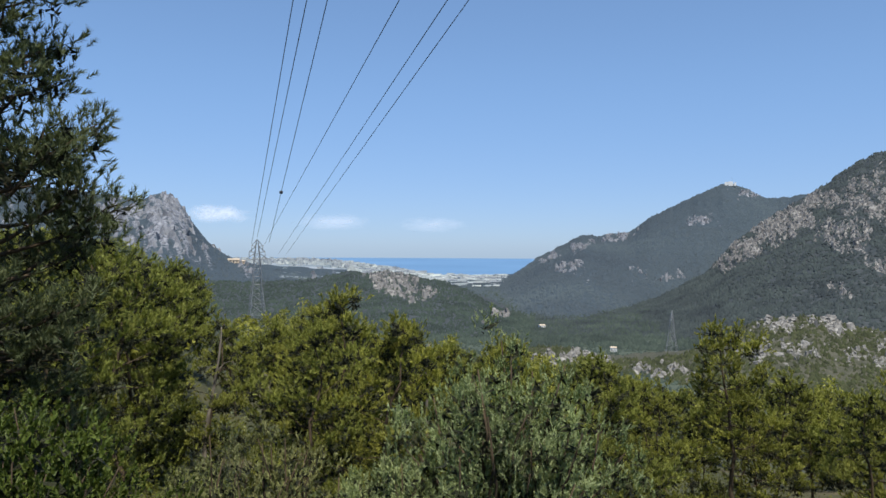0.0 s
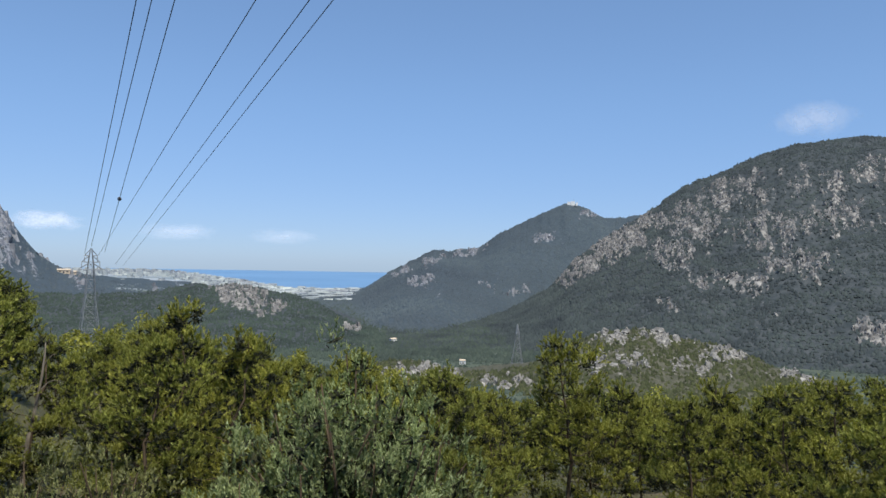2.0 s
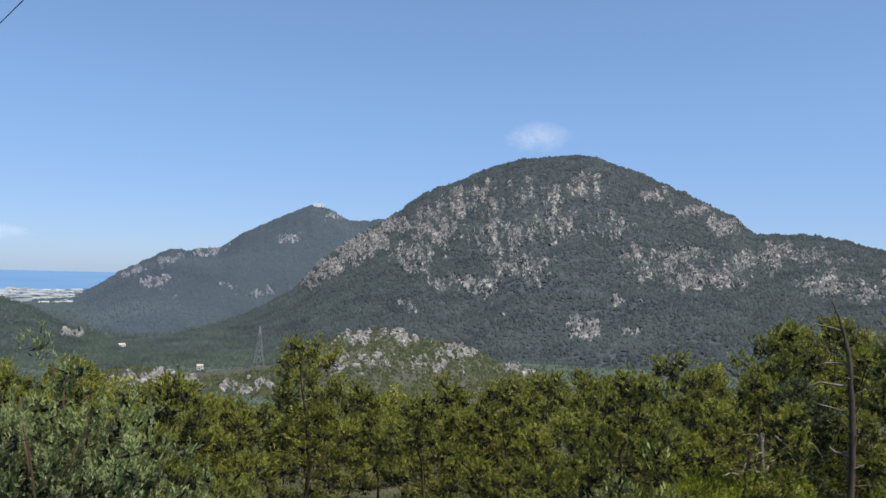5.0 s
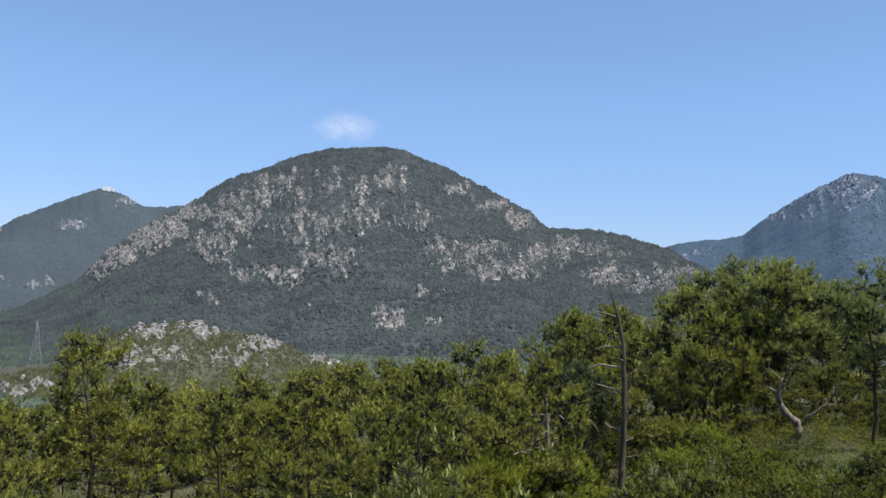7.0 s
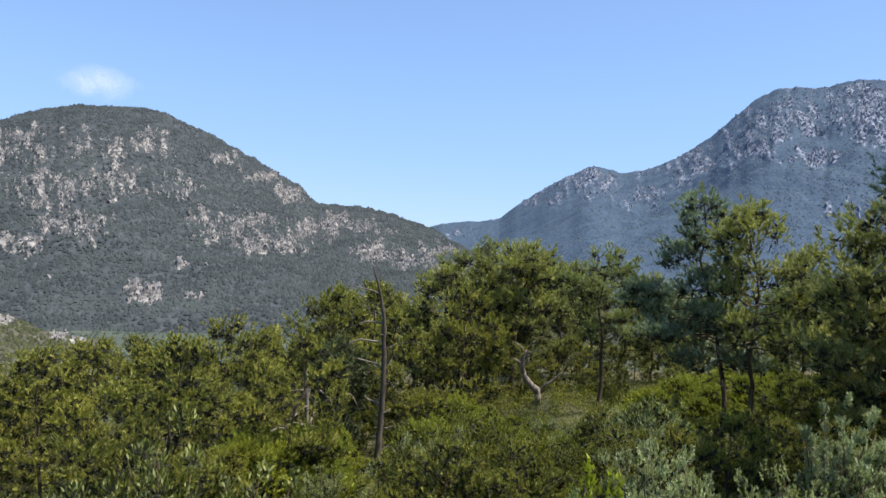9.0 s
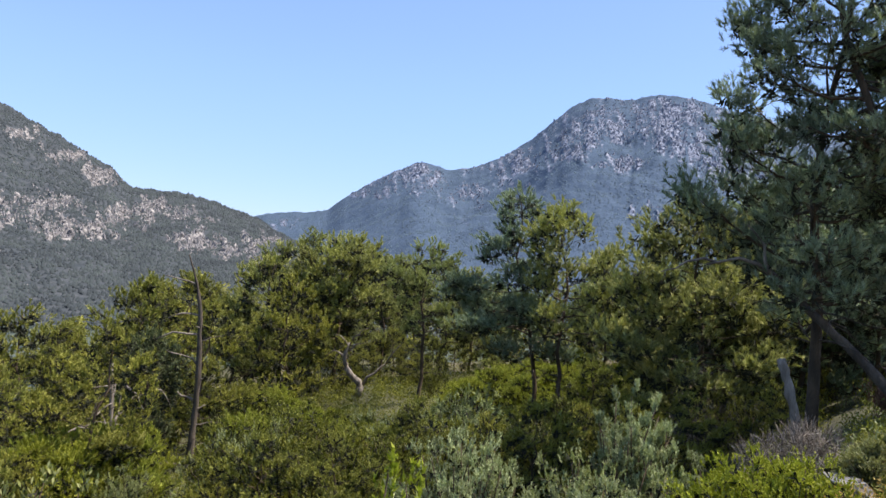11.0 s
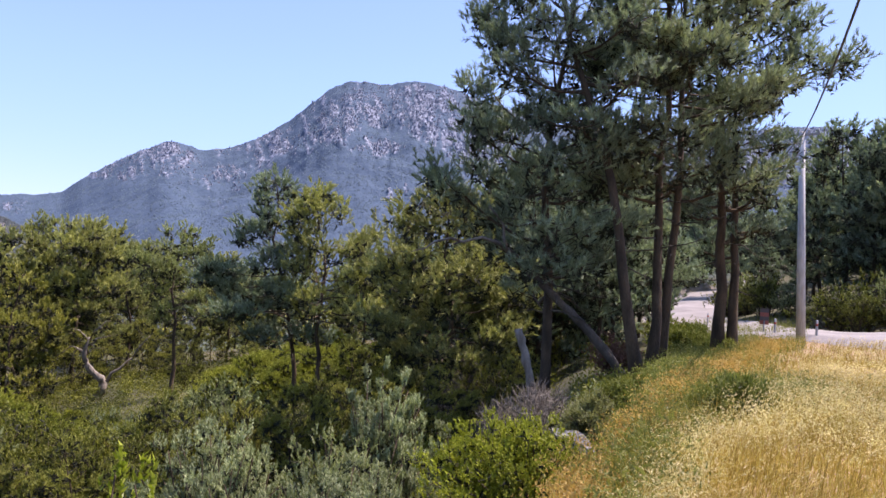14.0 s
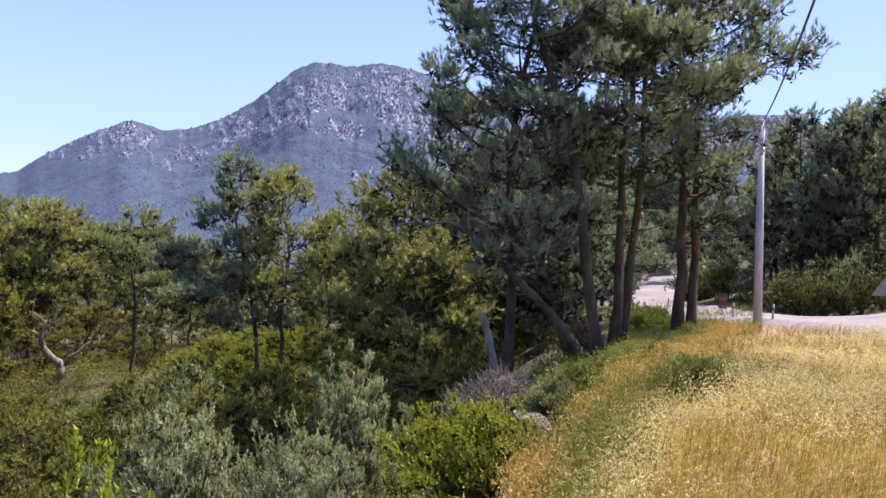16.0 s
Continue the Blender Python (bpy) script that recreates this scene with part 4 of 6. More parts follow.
def place(template, az, r, turn, size, group, stretch=1.0, sink=0.05):
    """The template itself the first time, a copy from then on."""
    if template.name in PLACED:
        ob = another(template, az, r, turn, size, sink, stretch)
    else:
        PLACED.add(template.name)
        tagged(template, group=group)
        ob = stand(template, az, r, turn, size, sink)
    TAKEN.append(tuple(polar(az, r)[:2]))
    return ob


def free(az, r, gap):
    x, y, _ = polar(az, r)
    return not any((x - a) ** 2 + (y - b) ** 2 < gap * gap for a, b in TAKEN)


def scatter_wood():
    rng = np.random.default_rng(3)
    made = tries = 0
    while made < 150 and tries < 8000:
        tries += 1
        az = rng.uniform(-34, 99)
        r = 24 * (95 / 24) ** rng.random() ** 0.8
        if (az > 52 and r < 40) or (18.5 < az < 25 and r < 46) or (-21.5 < az < -13 and r < 40) or (-3 < az < 1 and r < 49) or (66 < az < 90 and r < 56) or not free(az, r, 2.5 + r * 0.025):
            continue
        top = EYE + r * math.tan(radians(float(np.interp(az, TL_A, TL_E)) - 2.6 * rng.random() ** 2))
        h = min(rng.uniform(6.5, 10.5) if az > -15 else rng.uniform(9, 14), top - gz(az, r))
        if h < 3.5:
            continue
        kinds = close_pines if r < 42 else mid_pines
        place(kinds[int(rng.integers(len(kinds)))], az, r, rng.uniform(0, 360), h / 8.5, "pines of the wood")
        made += 1


def hollow_pines():
    """Pines that fill the hollow behind the crooked pine."""
    for k, (az, r, el) in enumerate(((62.3, 52, -1.2), (64.2, 57, 0.0), (68.3, 58, 1.0), (69.8, 68, 0.2), (71.6, 61, -0.6), (73.0, 70, -0.2), (76.4, 60, -0.8), (78.2, 67, -0.6), (80.0, 58, -1.6), (86.5, 60, -1.0), (88.2, 52, 0.2))):
        place(green_pines[k % 3], az, r, az * 47, (EYE + r * math.tan(radians(el)) - gz(az, r)) / 9.0, "pines of the wood")
    for k in range(26):
        az, r = 61 + k * 1.15, 54 + (k * 7) % 11
        el = -5.2 - 1.6 * ((k * 5) % 7) / 7
        place((green_pines + mid_pines)[(k * 4) % 9], az, r, k * 67, (EYE + r * math.tan(radians(el)) - gz(az, r)) / 9.0, "pines of the wood")


def scatter_across():
    """Dark pines on the bank beyond the road."""
    rng = np.random.default_rng(5)
    for az, r, el in ((119.4, 76, 7.0), (120.3, 62, 9.4), (121.6, 60, 10.5), (123.2, 58, 10.2), (124.8, 60, 10.9), (126.4, 57, 11.6), (98.0, 31, 6.0), (99.6, 34, 7.5), (101.3, 29, 7.5), (103.2, 33, 8.5), (105.0, 30, 8.5), (106.5, 36, 8.0), (107.8, 41, 7.5), (110.4, 112, 6.5), (111.6, 118, 7.2), (112.8, 120, 7.5), (113.9, 116, 7.0), (115.3, 100, 6.5), (116.6, 96, 5.5)):
        place(dark_pines[int(r) % 3], az, r, az * 31, (EYE + r * math.tan(radians(el)) - gz(az, r)) / 9.0, "pines across the road")
    made = tries = 0
    while made < 40 and tries < 2000:
        tries += 1
        az, r = rng.uniform(115.5, 138), rng.uniform(54, 105)
        if az < 118.5 and r < 80 or not free(az, r, 3.0):
            continue
        el = float(np.interp(az, (115, 118.5, 119.5, 121.2, 123.6, 126.1, 140), (3, 5, 9.2, 10.6, 10.4, 11.6, 14))) - rng.uniform(0, 2.5)
        h = min(rng.uniform(8, 13), EYE + r * math.tan(radians(el)) - gz(az, r))
        if h < 4:
            continue
        place(dark_pines[int(rng.integers(3))], az, r, rng.uniform(0, 360), h / 9.0, "pines across the road")
        made += 1


# ---- single trees ----
def lone(ob, az, r, turn=0.0):
    TAKEN.append(tuple(polar(az, r)[:2]))
    return stand(ob, az, r, turn)


FINE = dict(each=26, needle=0.15, wide=0.022, shoot=0.24, wobble=0.006, tufts=2.0, twigs=1.1, dense=7)
MEDIUM = dict(each=28, needle=0.18, wide=0.036, shoot=0.3, tufts=1.8, dense=9)
lone(pine("tall_pine", "tall dark pine on the steep slope", 201, 14.6, crown_lo=0.12, spread=0.11, limbs=104, mat=PINE_DEEP, top_heavy=0.3, **FINE), -31.0, 16.5, 30)
lone(pine("slender_pine", "slender pine rising above the wood, crown leaning", 202, 10.9, crown_lo=0.4, spread=0.17, limbs=26, bend=(-0.1, 0.0), side=(0.3, -0.1), top_heavy=0.5, dead=22, power=2.2, **MEDIUM), 21.2, 44, 0)
lone(pine("pine_tree", "broad green pine with a pointed top", 203, 12.2, crown_lo=0.2, spread=0.23, limbs=46, top_heavy=0.15, mat=PINE_MID, **MEDIUM), 66.2, 60, 0)
lone(pine("pine_tree", "small dense dark pine beside the dead trunk", 213, 6.6, crown_lo=0.3, spread=0.19, limbs=34, mat=PINE_DEEP, top_heavy=0.5, dead=24, level=0.3, droop=14, **MEDIUM), 55.0, 36, 0)
lone(pine("pine_tree", "thin pine with a flat open crown", 204, 9.9, crown_lo=0.42, spread=0.2, limbs=24, top_heavy=0.5, dead=22, mat=PINE_MID, rise=0.5, **MEDIUM), 74.7, 46, 0)
lone(pine("layered_pine", "dark pine with level layered branches", 205, 11.3, crown_lo=0.3, spread=0.22, limbs=46, side=(-0.1, 0.45), bend=(0.0, 0.03), top_heavy=0.05, dead=20, mat=PINE_DARK, rise=0.35, level=0.4, droop=3, trunk_r=0.011, **MEDIUM), 83.3, 36, 0)
lone(pine("pine_tree", "yellow-green pine standing against a darker one", 212, 10.3, crown_lo=0.42, spread=0.2, limbs=30, side=(0.0, -0.2), bend=(0.0, 0.02), top_heavy=0.35, dead=20, mat=PINE_MID, trunk_r=0.011, **MEDIUM), 84.9, 34, 0)
lone(pine("pine_tree", "dark low-branched pine full of dead twigs", 206, 8.2, crown_lo=0.2, spread=0.34, limbs=50, mat=PINE_OLD, dead=70, top_heavy=0.35, level=0.6, droop=6, **MEDIUM), 94.3, 26, 0)
lone(pine("tall_pine", "tall dark roadside pine with a straight trunk", 207, 13.4, crown_lo=0.24, spread=0.17, bend=(-0.01, -0.03), limbs=44, mat=PINE_DARK, dead=22, top_heavy=0.15, trunk_r=0.011, **FINE), 101.6, 19.5, 0)
lone(pine("tall_pine", "roadside pine with a leaning trunk", 208, 13.0, crown_lo=0.4, spread=0.16, limbs=30, mat=PINE_DARK, dead=18, bend=(0.08, 0.225), power=1.0, trunk_r=0.011, **FINE), 108.8, 18.0, 0)
lone(pine("tall_pine", "roadside pine in a close group of trunks", 209, 14.6, crown_lo=0.28, spread=0.15, limbs=36, mat=PINE_DARK, dead=16, trunk_r=0.009, **FINE), 109.3, 19.6, 90)
lone(pine("tall_pine", "roadside pine in a close group of trunks", 210, 13.6, crown_lo=0.3, spread=0.16, limbs=34, mat=PINE_DARK, dead=14, trunk_r=0.0095, **FINE), 109.9, 20.2, 200)
lone(pine("tall_pine", "two-stemmed roadside pine with arching limbs", 211, 11.0, crown_lo=0.3, spread=0.16, limbs=40, mat=PINE_DARK, dead=8, trunks=2, split=(-0.16, -0.38), trunk_r=0.0165, bend=(0.03, 0.06), side=(0.1, 0.15), top_heavy=0.6,
          extra=((0.71, 200, 3.2, 5), (0.8, 200, 2.7, 18), (0.74, 192, 2.4, 12), (0.86, 206, 2.2, 22)), **FINE), 113.9, 23.5, 0)


# ---- bushes ----
def bush(kind, label, seed, az, r, radius, h, mat, **more):
    TAKEN.append(tuple(polar(az, r)[:2]))
    return stand(shrub(kind, label, seed, radius, h, mat=mat, **more), az, r)


bush("olive_bush", "grey-green wild olive bush on the slope", 301, 4.6, 12.0, 2.3, 4.7, OLIVE, stems=70, count=168, leaf=0.075, wide=0.024, clumps=6, two=False, heart=0.35, bunch=(0.08, 0.17), lift=1.0, shoots=12)
bush("olive_bush", "low grey-green olive sucker", 302, -3.5, 11.0, 1.5, 2.9, OLIVE, stems=40, count=168, leaf=0.075, wide=0.024, two=False, clumps=5, heart=0.35, bunch=(0.09, 0.18), lift=1.0, shoots=12)
bush("green_bush", "dense green bush of small leaves", 303, -29.5, 9.5, 2.0, 3.0, DEEP, stems=80, count=140, leaf=0.065, wide=0.036, clumps=6, two=False, heart=0.4, bunch=(0.08, 0.17), shoots=10)
bush("dry_bush", "greyish dry bush on the slope", 304, -16.5, 12.0, 1.7, 3.3, DRY, stems=40, count=150, leaf=0.05, wide=0.02, two=False, heart=0.35, clumps=5, bunch=(0.09, 0.18), shoots=10)
bush("dry_bush", "greyish dry bush on the slope", 305, -11.8, 12.5, 1.5, 3.6, DRY, stems=40, count=150, leaf=0.05, wide=0.02, two=False, heart=0.35, clumps=5, bunch=(0.09, 0.18), shoots=10)
bush("green_bush", "bright green sapling with glossy leaves", 306, 44.0, 7.0, 1.2, 2.55, GLOSSY, stems=70, count=64, leaf=0.066, wide=0.024, heart=0.25, lift=1.8, clumps=5, bunch=(0.1, 0.2))
bush("green_bush", "bright green sapling with glossy leaves", 307, 38.0, 7.4, 1.0, 2.5, GLOSSY, stems=54, count=64, leaf=0.066, wide=0.024, heart=0.25, lift=1.8, clumps=5, bunch=(0.1, 0.2))
bush("green_bush", "bright green sapling with glossy leaves", 319, 50.0, 7.2, 0.9, 2.4, GLOSSY, stems=46, count=64, leaf=0.066, wide=0.024, heart=0.25, lift=1.8, clumps=5, bunch=(0.1, 0.2))
bush("green_bush", "bright green sapling with glossy leaves", 320, 32.5, 7.6, 0.8, 2.2, GLOSSY, stems=40, count=60, leaf=0.066, wide=0.024, heart=0.25, lift=1.8, clumps=5, bunch=(0.1, 0.2))
bush("fresh_bush", "yellow-green sprouting bush by the verge", 308, 75.0, 5.0, 0.5, 1.95, FRESH, stems=16, count=56, leaf=0.06, wide=0.026, spiky=1.0, heart=0, shoots=5, lift=1.6, bunch=(0.2, 0.36))
bush("fresh_bush", "yellow-green sprouting bush by the verge", 321, 70.6, 5.2, 0.4, 1.7, FRESH, stems=12, count=56, leaf=0.06, wide=0.026, spiky=1.0, heart=0, shoots=5, lift=1.6, bunch=(0.2, 0.36))
bush("sage_bush", "silvery grey-green bush on the slope", 309, 88.0, 8.0, 1.05, 1.9, SAGE, stems=90, count=150, leaf=0.045, wide=0.013, spiky=0.9, clumps=6, two=False, lift=1.8, heart=0.15, bunch=(0.07, 0.14), shoots=12)
bush("sage_bush", "silvery grey-green bush on the slope", 310, 79.0, 11.0, 1.3, 2.7, SAGE, stems=80, count=150, leaf=0.055, wide=0.017, spiky=0.7, clumps=5, two=False, heart=0.15, bunch=(0.07, 0.14), lift=1.4, shoots=12)
bush("olive_bush", "upright grey-green olive bush", 311, 90.4, 11.5, 0.75, 3.25, SAGE, stems=70, count=150, leaf=0.055, wide=0.017, spiky=1.0, clumps=5, two=False, heart=0.15, bunch=(0.07, 0.15), lift=1.8, shoots=12)
bush("olive_bush", "upright grey-green olive bush", 312, 94.6, 12.5, 0.6, 1.6, SAGE, stems=30, count=150, leaf=0.05, wide=0.015, spiky=1.0, two=False, shoots=12, bunch=(0.1, 0.2), lift=1.8)
bush("green_bush", "rounded bright green bush at the field edge", 313, 100.5, 8.9, 1.2, 1.12, LIME, stems=130, count=150, leaf=0.034, wide=0.017, clumps=5, two=False, heart=0.2, bunch=(0.07, 0.14), shoots=12, lift=0.8)
bush("dark_bush", "dark green wild olive at the field edge", 314, 105.2, 10.6, 0.42, 0.68, DRY, stems=40, count=130, leaf=0.042, wide=0.014, two=False, heart=0.5, shoots=10, clumps=5, bunch=(0.1, 0.2))
bush("bare_bush", "leafless greyish thorn bush", 315, 101.4, 14.0, 1.0, 1.35, TWIGGY, stems=60, count=40, leaf=0.24, wide=0.008, spiky=1.0, heart=0)
bush("dead_brush", "tangle of dead brown pine twigs under a low pine", 318, 95.6, 25.0, 1.6, 2.3, TWIGGY, stems=40, count=30, leaf=0.4, wide=0.012, spiky=1.0, category="dead wood")
bush("reddish_bush", "bush with dry reddish seed heads", 316, 106.7, 20.5, 0.75, 0.95, RED_DRY, stems=40, count=70, leaf=0.06, wide=0.035, heart=0, shoots=8, clumps=3)
bush("green_bush", "small green bush at the foot of a pine", 317, 114.9, 22.0, 0.5, 0.5, BRIGHT, stems=16, count=80, leaf=0.05, wide=0.02)

bush("green_bush", "low dark green leafy clump in the dry grass", 322, 115.4, 10.0, 0.52, 0.5, WEEDY, stems=40, count=70, leaf=0.06, wide=0.02, two=False, shoots=7, clumps=4, bunch=(0.12, 0.24), lift=1.6)
for az, r, seed, radius, h in ((110.8, 27, 324, 0.8, 0.8), (111.8, 25, 325, 0.7, 0.6), (110.3, 32, 326, 1.0, 1.1), (112.2, 31, 327, 0.7, 0.6)):
    bush("green_bush", "yellow-green bush between the pines and the road", seed, az, r, radius, h, WEEDY, stems=30, count=80, leaf=0.075, wide=0.034, two=False, heart=0.3, shoots=7, bunch=(0.12, 0.24))
bush("green_bush", "small green bush at the field edge", 323, 108.3, 13.2, 0.55, 0.5, WEEDY, stems=40, count=80, leaf=0.05, wide=0.02, two=False, shoots=8, clumps=4, heart=0.3, bunch=(0.1, 0.2))

KINDS = [("dark green maquis shrub in the undergrowth", 1.5, 2.2, MAQUIS), ("grey-green shrub in the undergrowth", 1.3, 1.9, SAGE), ("yellow-green shrub in the undergrowth", 1.6, 2.3, BRIGHT),
         ("dull green olive shrub in the undergrowth", 1.4, 2.6, OLIVE), ("leafy green shrub in the undergrowth", 1.9, 2.0, MAQUIS)]
near_shrubs = [shrub("shrub", lab, 340 + k, rad, h, stems=30, count=120, leaf=0.06, wide=0.024, mat=m, two=False, clumps=5, heart=0.34, bunch=(0.09, 0.19), lift=0.9, shoots=8) for k, (lab, rad, h, m) in enumerate(KINDS)]
low_shrubs = [shrub("shrub", lab, 330 + k, rad, h, stems=18, count=90, leaf=0.095, wide=0.04, mat=m, two=False, heart=0.4, bunch=(0.14, 0.28), shoots=7) for k, (lab, rad, h, m) in enumerate(KINDS)]


def scatter_shrubs():
    rng = np.random.default_rng(8)
    made = tries = 0
    while made < 150 and tries < 9000:
        tries += 1
        az = rng.uniform(-34, 106)
        r = 9.5 * (52 / 9.5) ** rng.random()
        if 67 < az < 73 and 28 < r < 50 or 55.0 < az < 61.0 and r < 36 or not free(az, r, 0.9 + 0.012 * r) or float(field_mask(*polar(az, r)[:2])) > 0.3:
            continue
        lim = -9.5 if az > 95 and r < 18 else -8.0
        size = rng.uniform(0.55, 1.15) * (0.6 + 0.4 * min(1, r / 25))
        if math.degrees(math.atan2(gz(az, r) + 2.0 * size - EYE, r)) > lim and r < 20:
            continue
        k = int(rng.choice(5, p=(0.32, 0.16, 0.2, 0.12, 0.2)))
        place((near_shrubs if r < 26 else low_shrubs)[k], az, r, rng.uniform(0, 360), size, "undergrowth shrubs")
        made += 1
    made = tries = 0
    while made < 84 and tries < 6000:
        tries += 1
        az, r = rng.uniform(60, 91), rng.uniform(20, 50)
        if not free(az, r, 0.8) or 55.0 < az < 61.0 and r < 36:
            continue
        k = int(rng.choice(5, p=(0.25, 0.1, 0.35, 0.1, 0.2)))
        room = EYE + r * math.tan(radians(float(np.interp(az, (60, 65, 67, 72.5, 75, 84, 91), (-11, -11, -11.8, -11.8, -10.6, -11.8, -10))) - 2.5 * rng.random() ** 2)) - gz(az, r)
        size = min(room / KINDS[k][2], rng.uniform(0.9, 1.5))
        if size > 0.3:
            place((near_shrubs if r < 30 else low_shrubs)[k], az, r, rng.uniform(0, 360), size, "undergrowth shrubs")
            made += 1
    for _ in range(52):
        az = rng.uniform(113.8, 145)
        r = float(np.interp(az, (113.8, 116, 121, 127, 145), (72, 58, 46, 43, 40))) + rng.uniform(0, 9)
        if free(az, r, 1.2):
            place(low_shrubs[int(rng.choice((0, 3, 4)))], az, r, rng.uniform(0, 360), rng.uniform(0.7, 1.5), "undergrowth shrubs")


def scatter_young():
    """Young pines and thicket under the taller trees."""
    rng = np.random.default_rng(12)
    made = tries = 0
    while made < 120 and tries < 6000:
        tries += 1
        az, r = rng.uniform(49, 91.5), rng.uniform(25, 53)
        if az < 61 and r > 34 or 55 < az < 62 and r < 36 or not free(az, r, 1.0):
            continue
        top = float(np.interp(az, (49, 57, 62, 65, 68, 72, 75, 77, 80, 84, 87, 90, 92), (-14, -12.6, -10.4, -10.6, -11.8, -11.6, -10.8, -9.3, -7.6, -6.6, -6.0, -7.2, -8.5)))
        top = min(top, float(np.interp(r, (25, 33, 38, 44), (-14.2, -12.6, -11.4, -6))), -13.7 if 81 < az < 87.5 and r < 37 else 0) - 1.2 * rng.random() ** 2
        h = min(EYE + r * math.tan(radians(top)) - gz(az, r), rng.uniform(1.7, 3.9))
        if h > 1.0:
            place(young_pines[int(rng.integers(4))], az, r, rng.uniform(0, 360), h / 3.0, "young pines of the undergrowth", rng.uniform(0.85, 1.1))
            made += 1
    made = tries = 0
    while made < 72 and tries < 6000:
        tries += 1
        az = rng.uniform(46, 105)
        r = 17 * (85 / 17) ** rng.random()
        if 65 < az < 87 and 24 < r < 50 or 49 < az < 60.5 and r < 34 or not free(az, r, 1.3 + 0.012 * r) or float(field_mask(*polar(az, r)[:2])) > 0.2:
            continue
        h = rng.uniform(2.0, 4.6) * (0.75 if r < 25 else 1.0)
        room = EYE + r * math.tan(radians(-6.5 if az > 60 else -9)) - gz(az, r)
        if min(h, room) < 1.2:
            continue
        place(mid_pines[int(rng.integers(len(mid_pines)))], az, r, rng.uniform(0, 360), min(h, room) / 8.5, "pines of the wood", 1.0)
        made += 1
    made = tries = 0
    while made < 52 and tries < 3000:
        tries += 1
        az, r = rng.uniform(90, 109.8), rng.uniform(27, 75)
        if free(az, r, 1.4):
            top = EYE + r * math.tan(radians(float(np.interp(az, (90, 94, 100, 107, 110), (-1, 3, 7, 8, 6))) - rng.uniform(0, 4)))
            h = min(rng.uniform(6, 12), top - gz(az, r))
            if h > 2.5:
                place(dark_pines[int(rng.integers(3))], az, r, rng.uniform(0, 360), h / 9.0, "pines across the road")
                made += 1


def far_wood():
    """The wood farther down and up the slopes, too far off to tell its trees apart."""
    rng = np.random.default_rng(29)
    for label, mat, n, a0, a1, r0, r1 in (("yellow-green pine wood farther down the slope", PINE, 230, -36, 99, 80, 190),
                                          ("dark pine wood on the hill beyond the road", PINE_DARK, 210, 101, 140, 98, 260)):
        centres, sizes = [], []
        for _ in range(n):
            az, r = rng.uniform(a0, a1), r0 * (r1 / r0) ** rng.random()
            if a0 > 0:
                el = float(np.interp(az, (101, 113, 116, 119, 121, 150), (5.5, 6, 5.5, 6, 9, 14)))
            else:
                el = float(np.interp(az, TL_A, TL_E)) - rng.uniform(0, 0.8)
            base = at(az, r)
            h = min(rng.uniform(7, 11), EYE + r * math.tan(radians(el)) - base[2])
            if h < 3:
                continue
            for k in range(34):
                v = (k + rng.random()) / 34
                a = rng.uniform(0, 6.28)
                w = h * 0.27 * (1 - max(0, v - 0.3) ** 1.5 * 1.4) * rng.random() ** 0.5
                centres.append(base + np.array([w * math.cos(a), w * math.sin(a), h * (0.15 + 0.83 * v)]))
                sizes.append(h * rng.uniform(0.06, 0.12))
        v, f = blades(np.array(centres), np.array(sizes), 20, 0.42, 0.2, rng)
        put("pine_wood", tri_mesh("pine_wood", v, f), mat, label=label, category="forest", kind="stuff")


def undergrowth():
    """Low scrub that hides the soil between the bushes."""
    rng = np.random.default_rng(55)
    for label, mat, n, seed in (("low dark green scrub on the slope", MAQUIS, 2600, 1), ("low yellow-green scrub on the slope", BRIGHT, 1900, 2), ("low grey-green scrub on the slope", SAGE, 800, 3)):
        az = rng.uniform(-36, 108, n)
        r = 8 * (100 / 8) ** rng.random(n)
        m = 900
        if mat is not SAGE:
            az, r = np.append(az, rng.uniform(60, 92, m)), np.append(r, rng.uniform(20, 64, m))
            az, r = np.append(az, rng.uniform(-34, 60, m)), np.append(r, rng.uniform(24, 60, m))
            az, r = np.append(az, rng.uniform(-100, 100, 260)), np.append(r, rng.uniform(2.2, 8, 260))
        p = np.array([polar(a, q) for a, q in zip(az, r)])
        keep = (field_mask(p[:, 0], p[:, 1]) < 0.2) & ((np.abs(az - 104.4) > 2.2) | (np.abs(r - 10.2) > 1.8)) & ((fbm(p[:, 0] / 6, p[:, 1] / 6, 3, seed * 7) > 0.38) | (np.arange(len(p)) >= n))
        p, r = p[keep], r[keep]
        size = rng.uniform(0.25, 0.6, len(p)) * (0.6 + r / 45) * np.where(r < 8, 0.45, 1.0)
        p[:, 2] = ground_z(p[:, 0], p[:, 1]) + size * 0.35
        g = Geo()
        for r0, r1, count, leaf, wide in ((0, 14, 130, 0.05, 0.022), (14, 26, 80, 0.085, 0.036), (26, 48, 90, 0.1, 0.04), (48, 200, 64, 0.15, 0.055)):
            some = (r >= r0) & (r < r1)
            g.add(*blades(p[some], size[some], count, leaf, wide, rng, lift=0.5, flat=0.9, loose=0.9, shell=0.4))
        put("scrub", g.mesh("scrub"), mat, label=label, category="scrub", kind="stuff")


hollow_pines()
scatter_wood()
scatter_across()
undergrowth()
far_wood()
scatter_young()
scatter_shrubs()

# ---- road, verge and grass ----
ROAD_LINE = [(180, 13), (160, 17), (140, 26), (127, 35.5), (121.4, 39), (115.5, 46), (112.4, 57), (111.3, 71), (111.6, 88), (113, 106), (116, 125)]


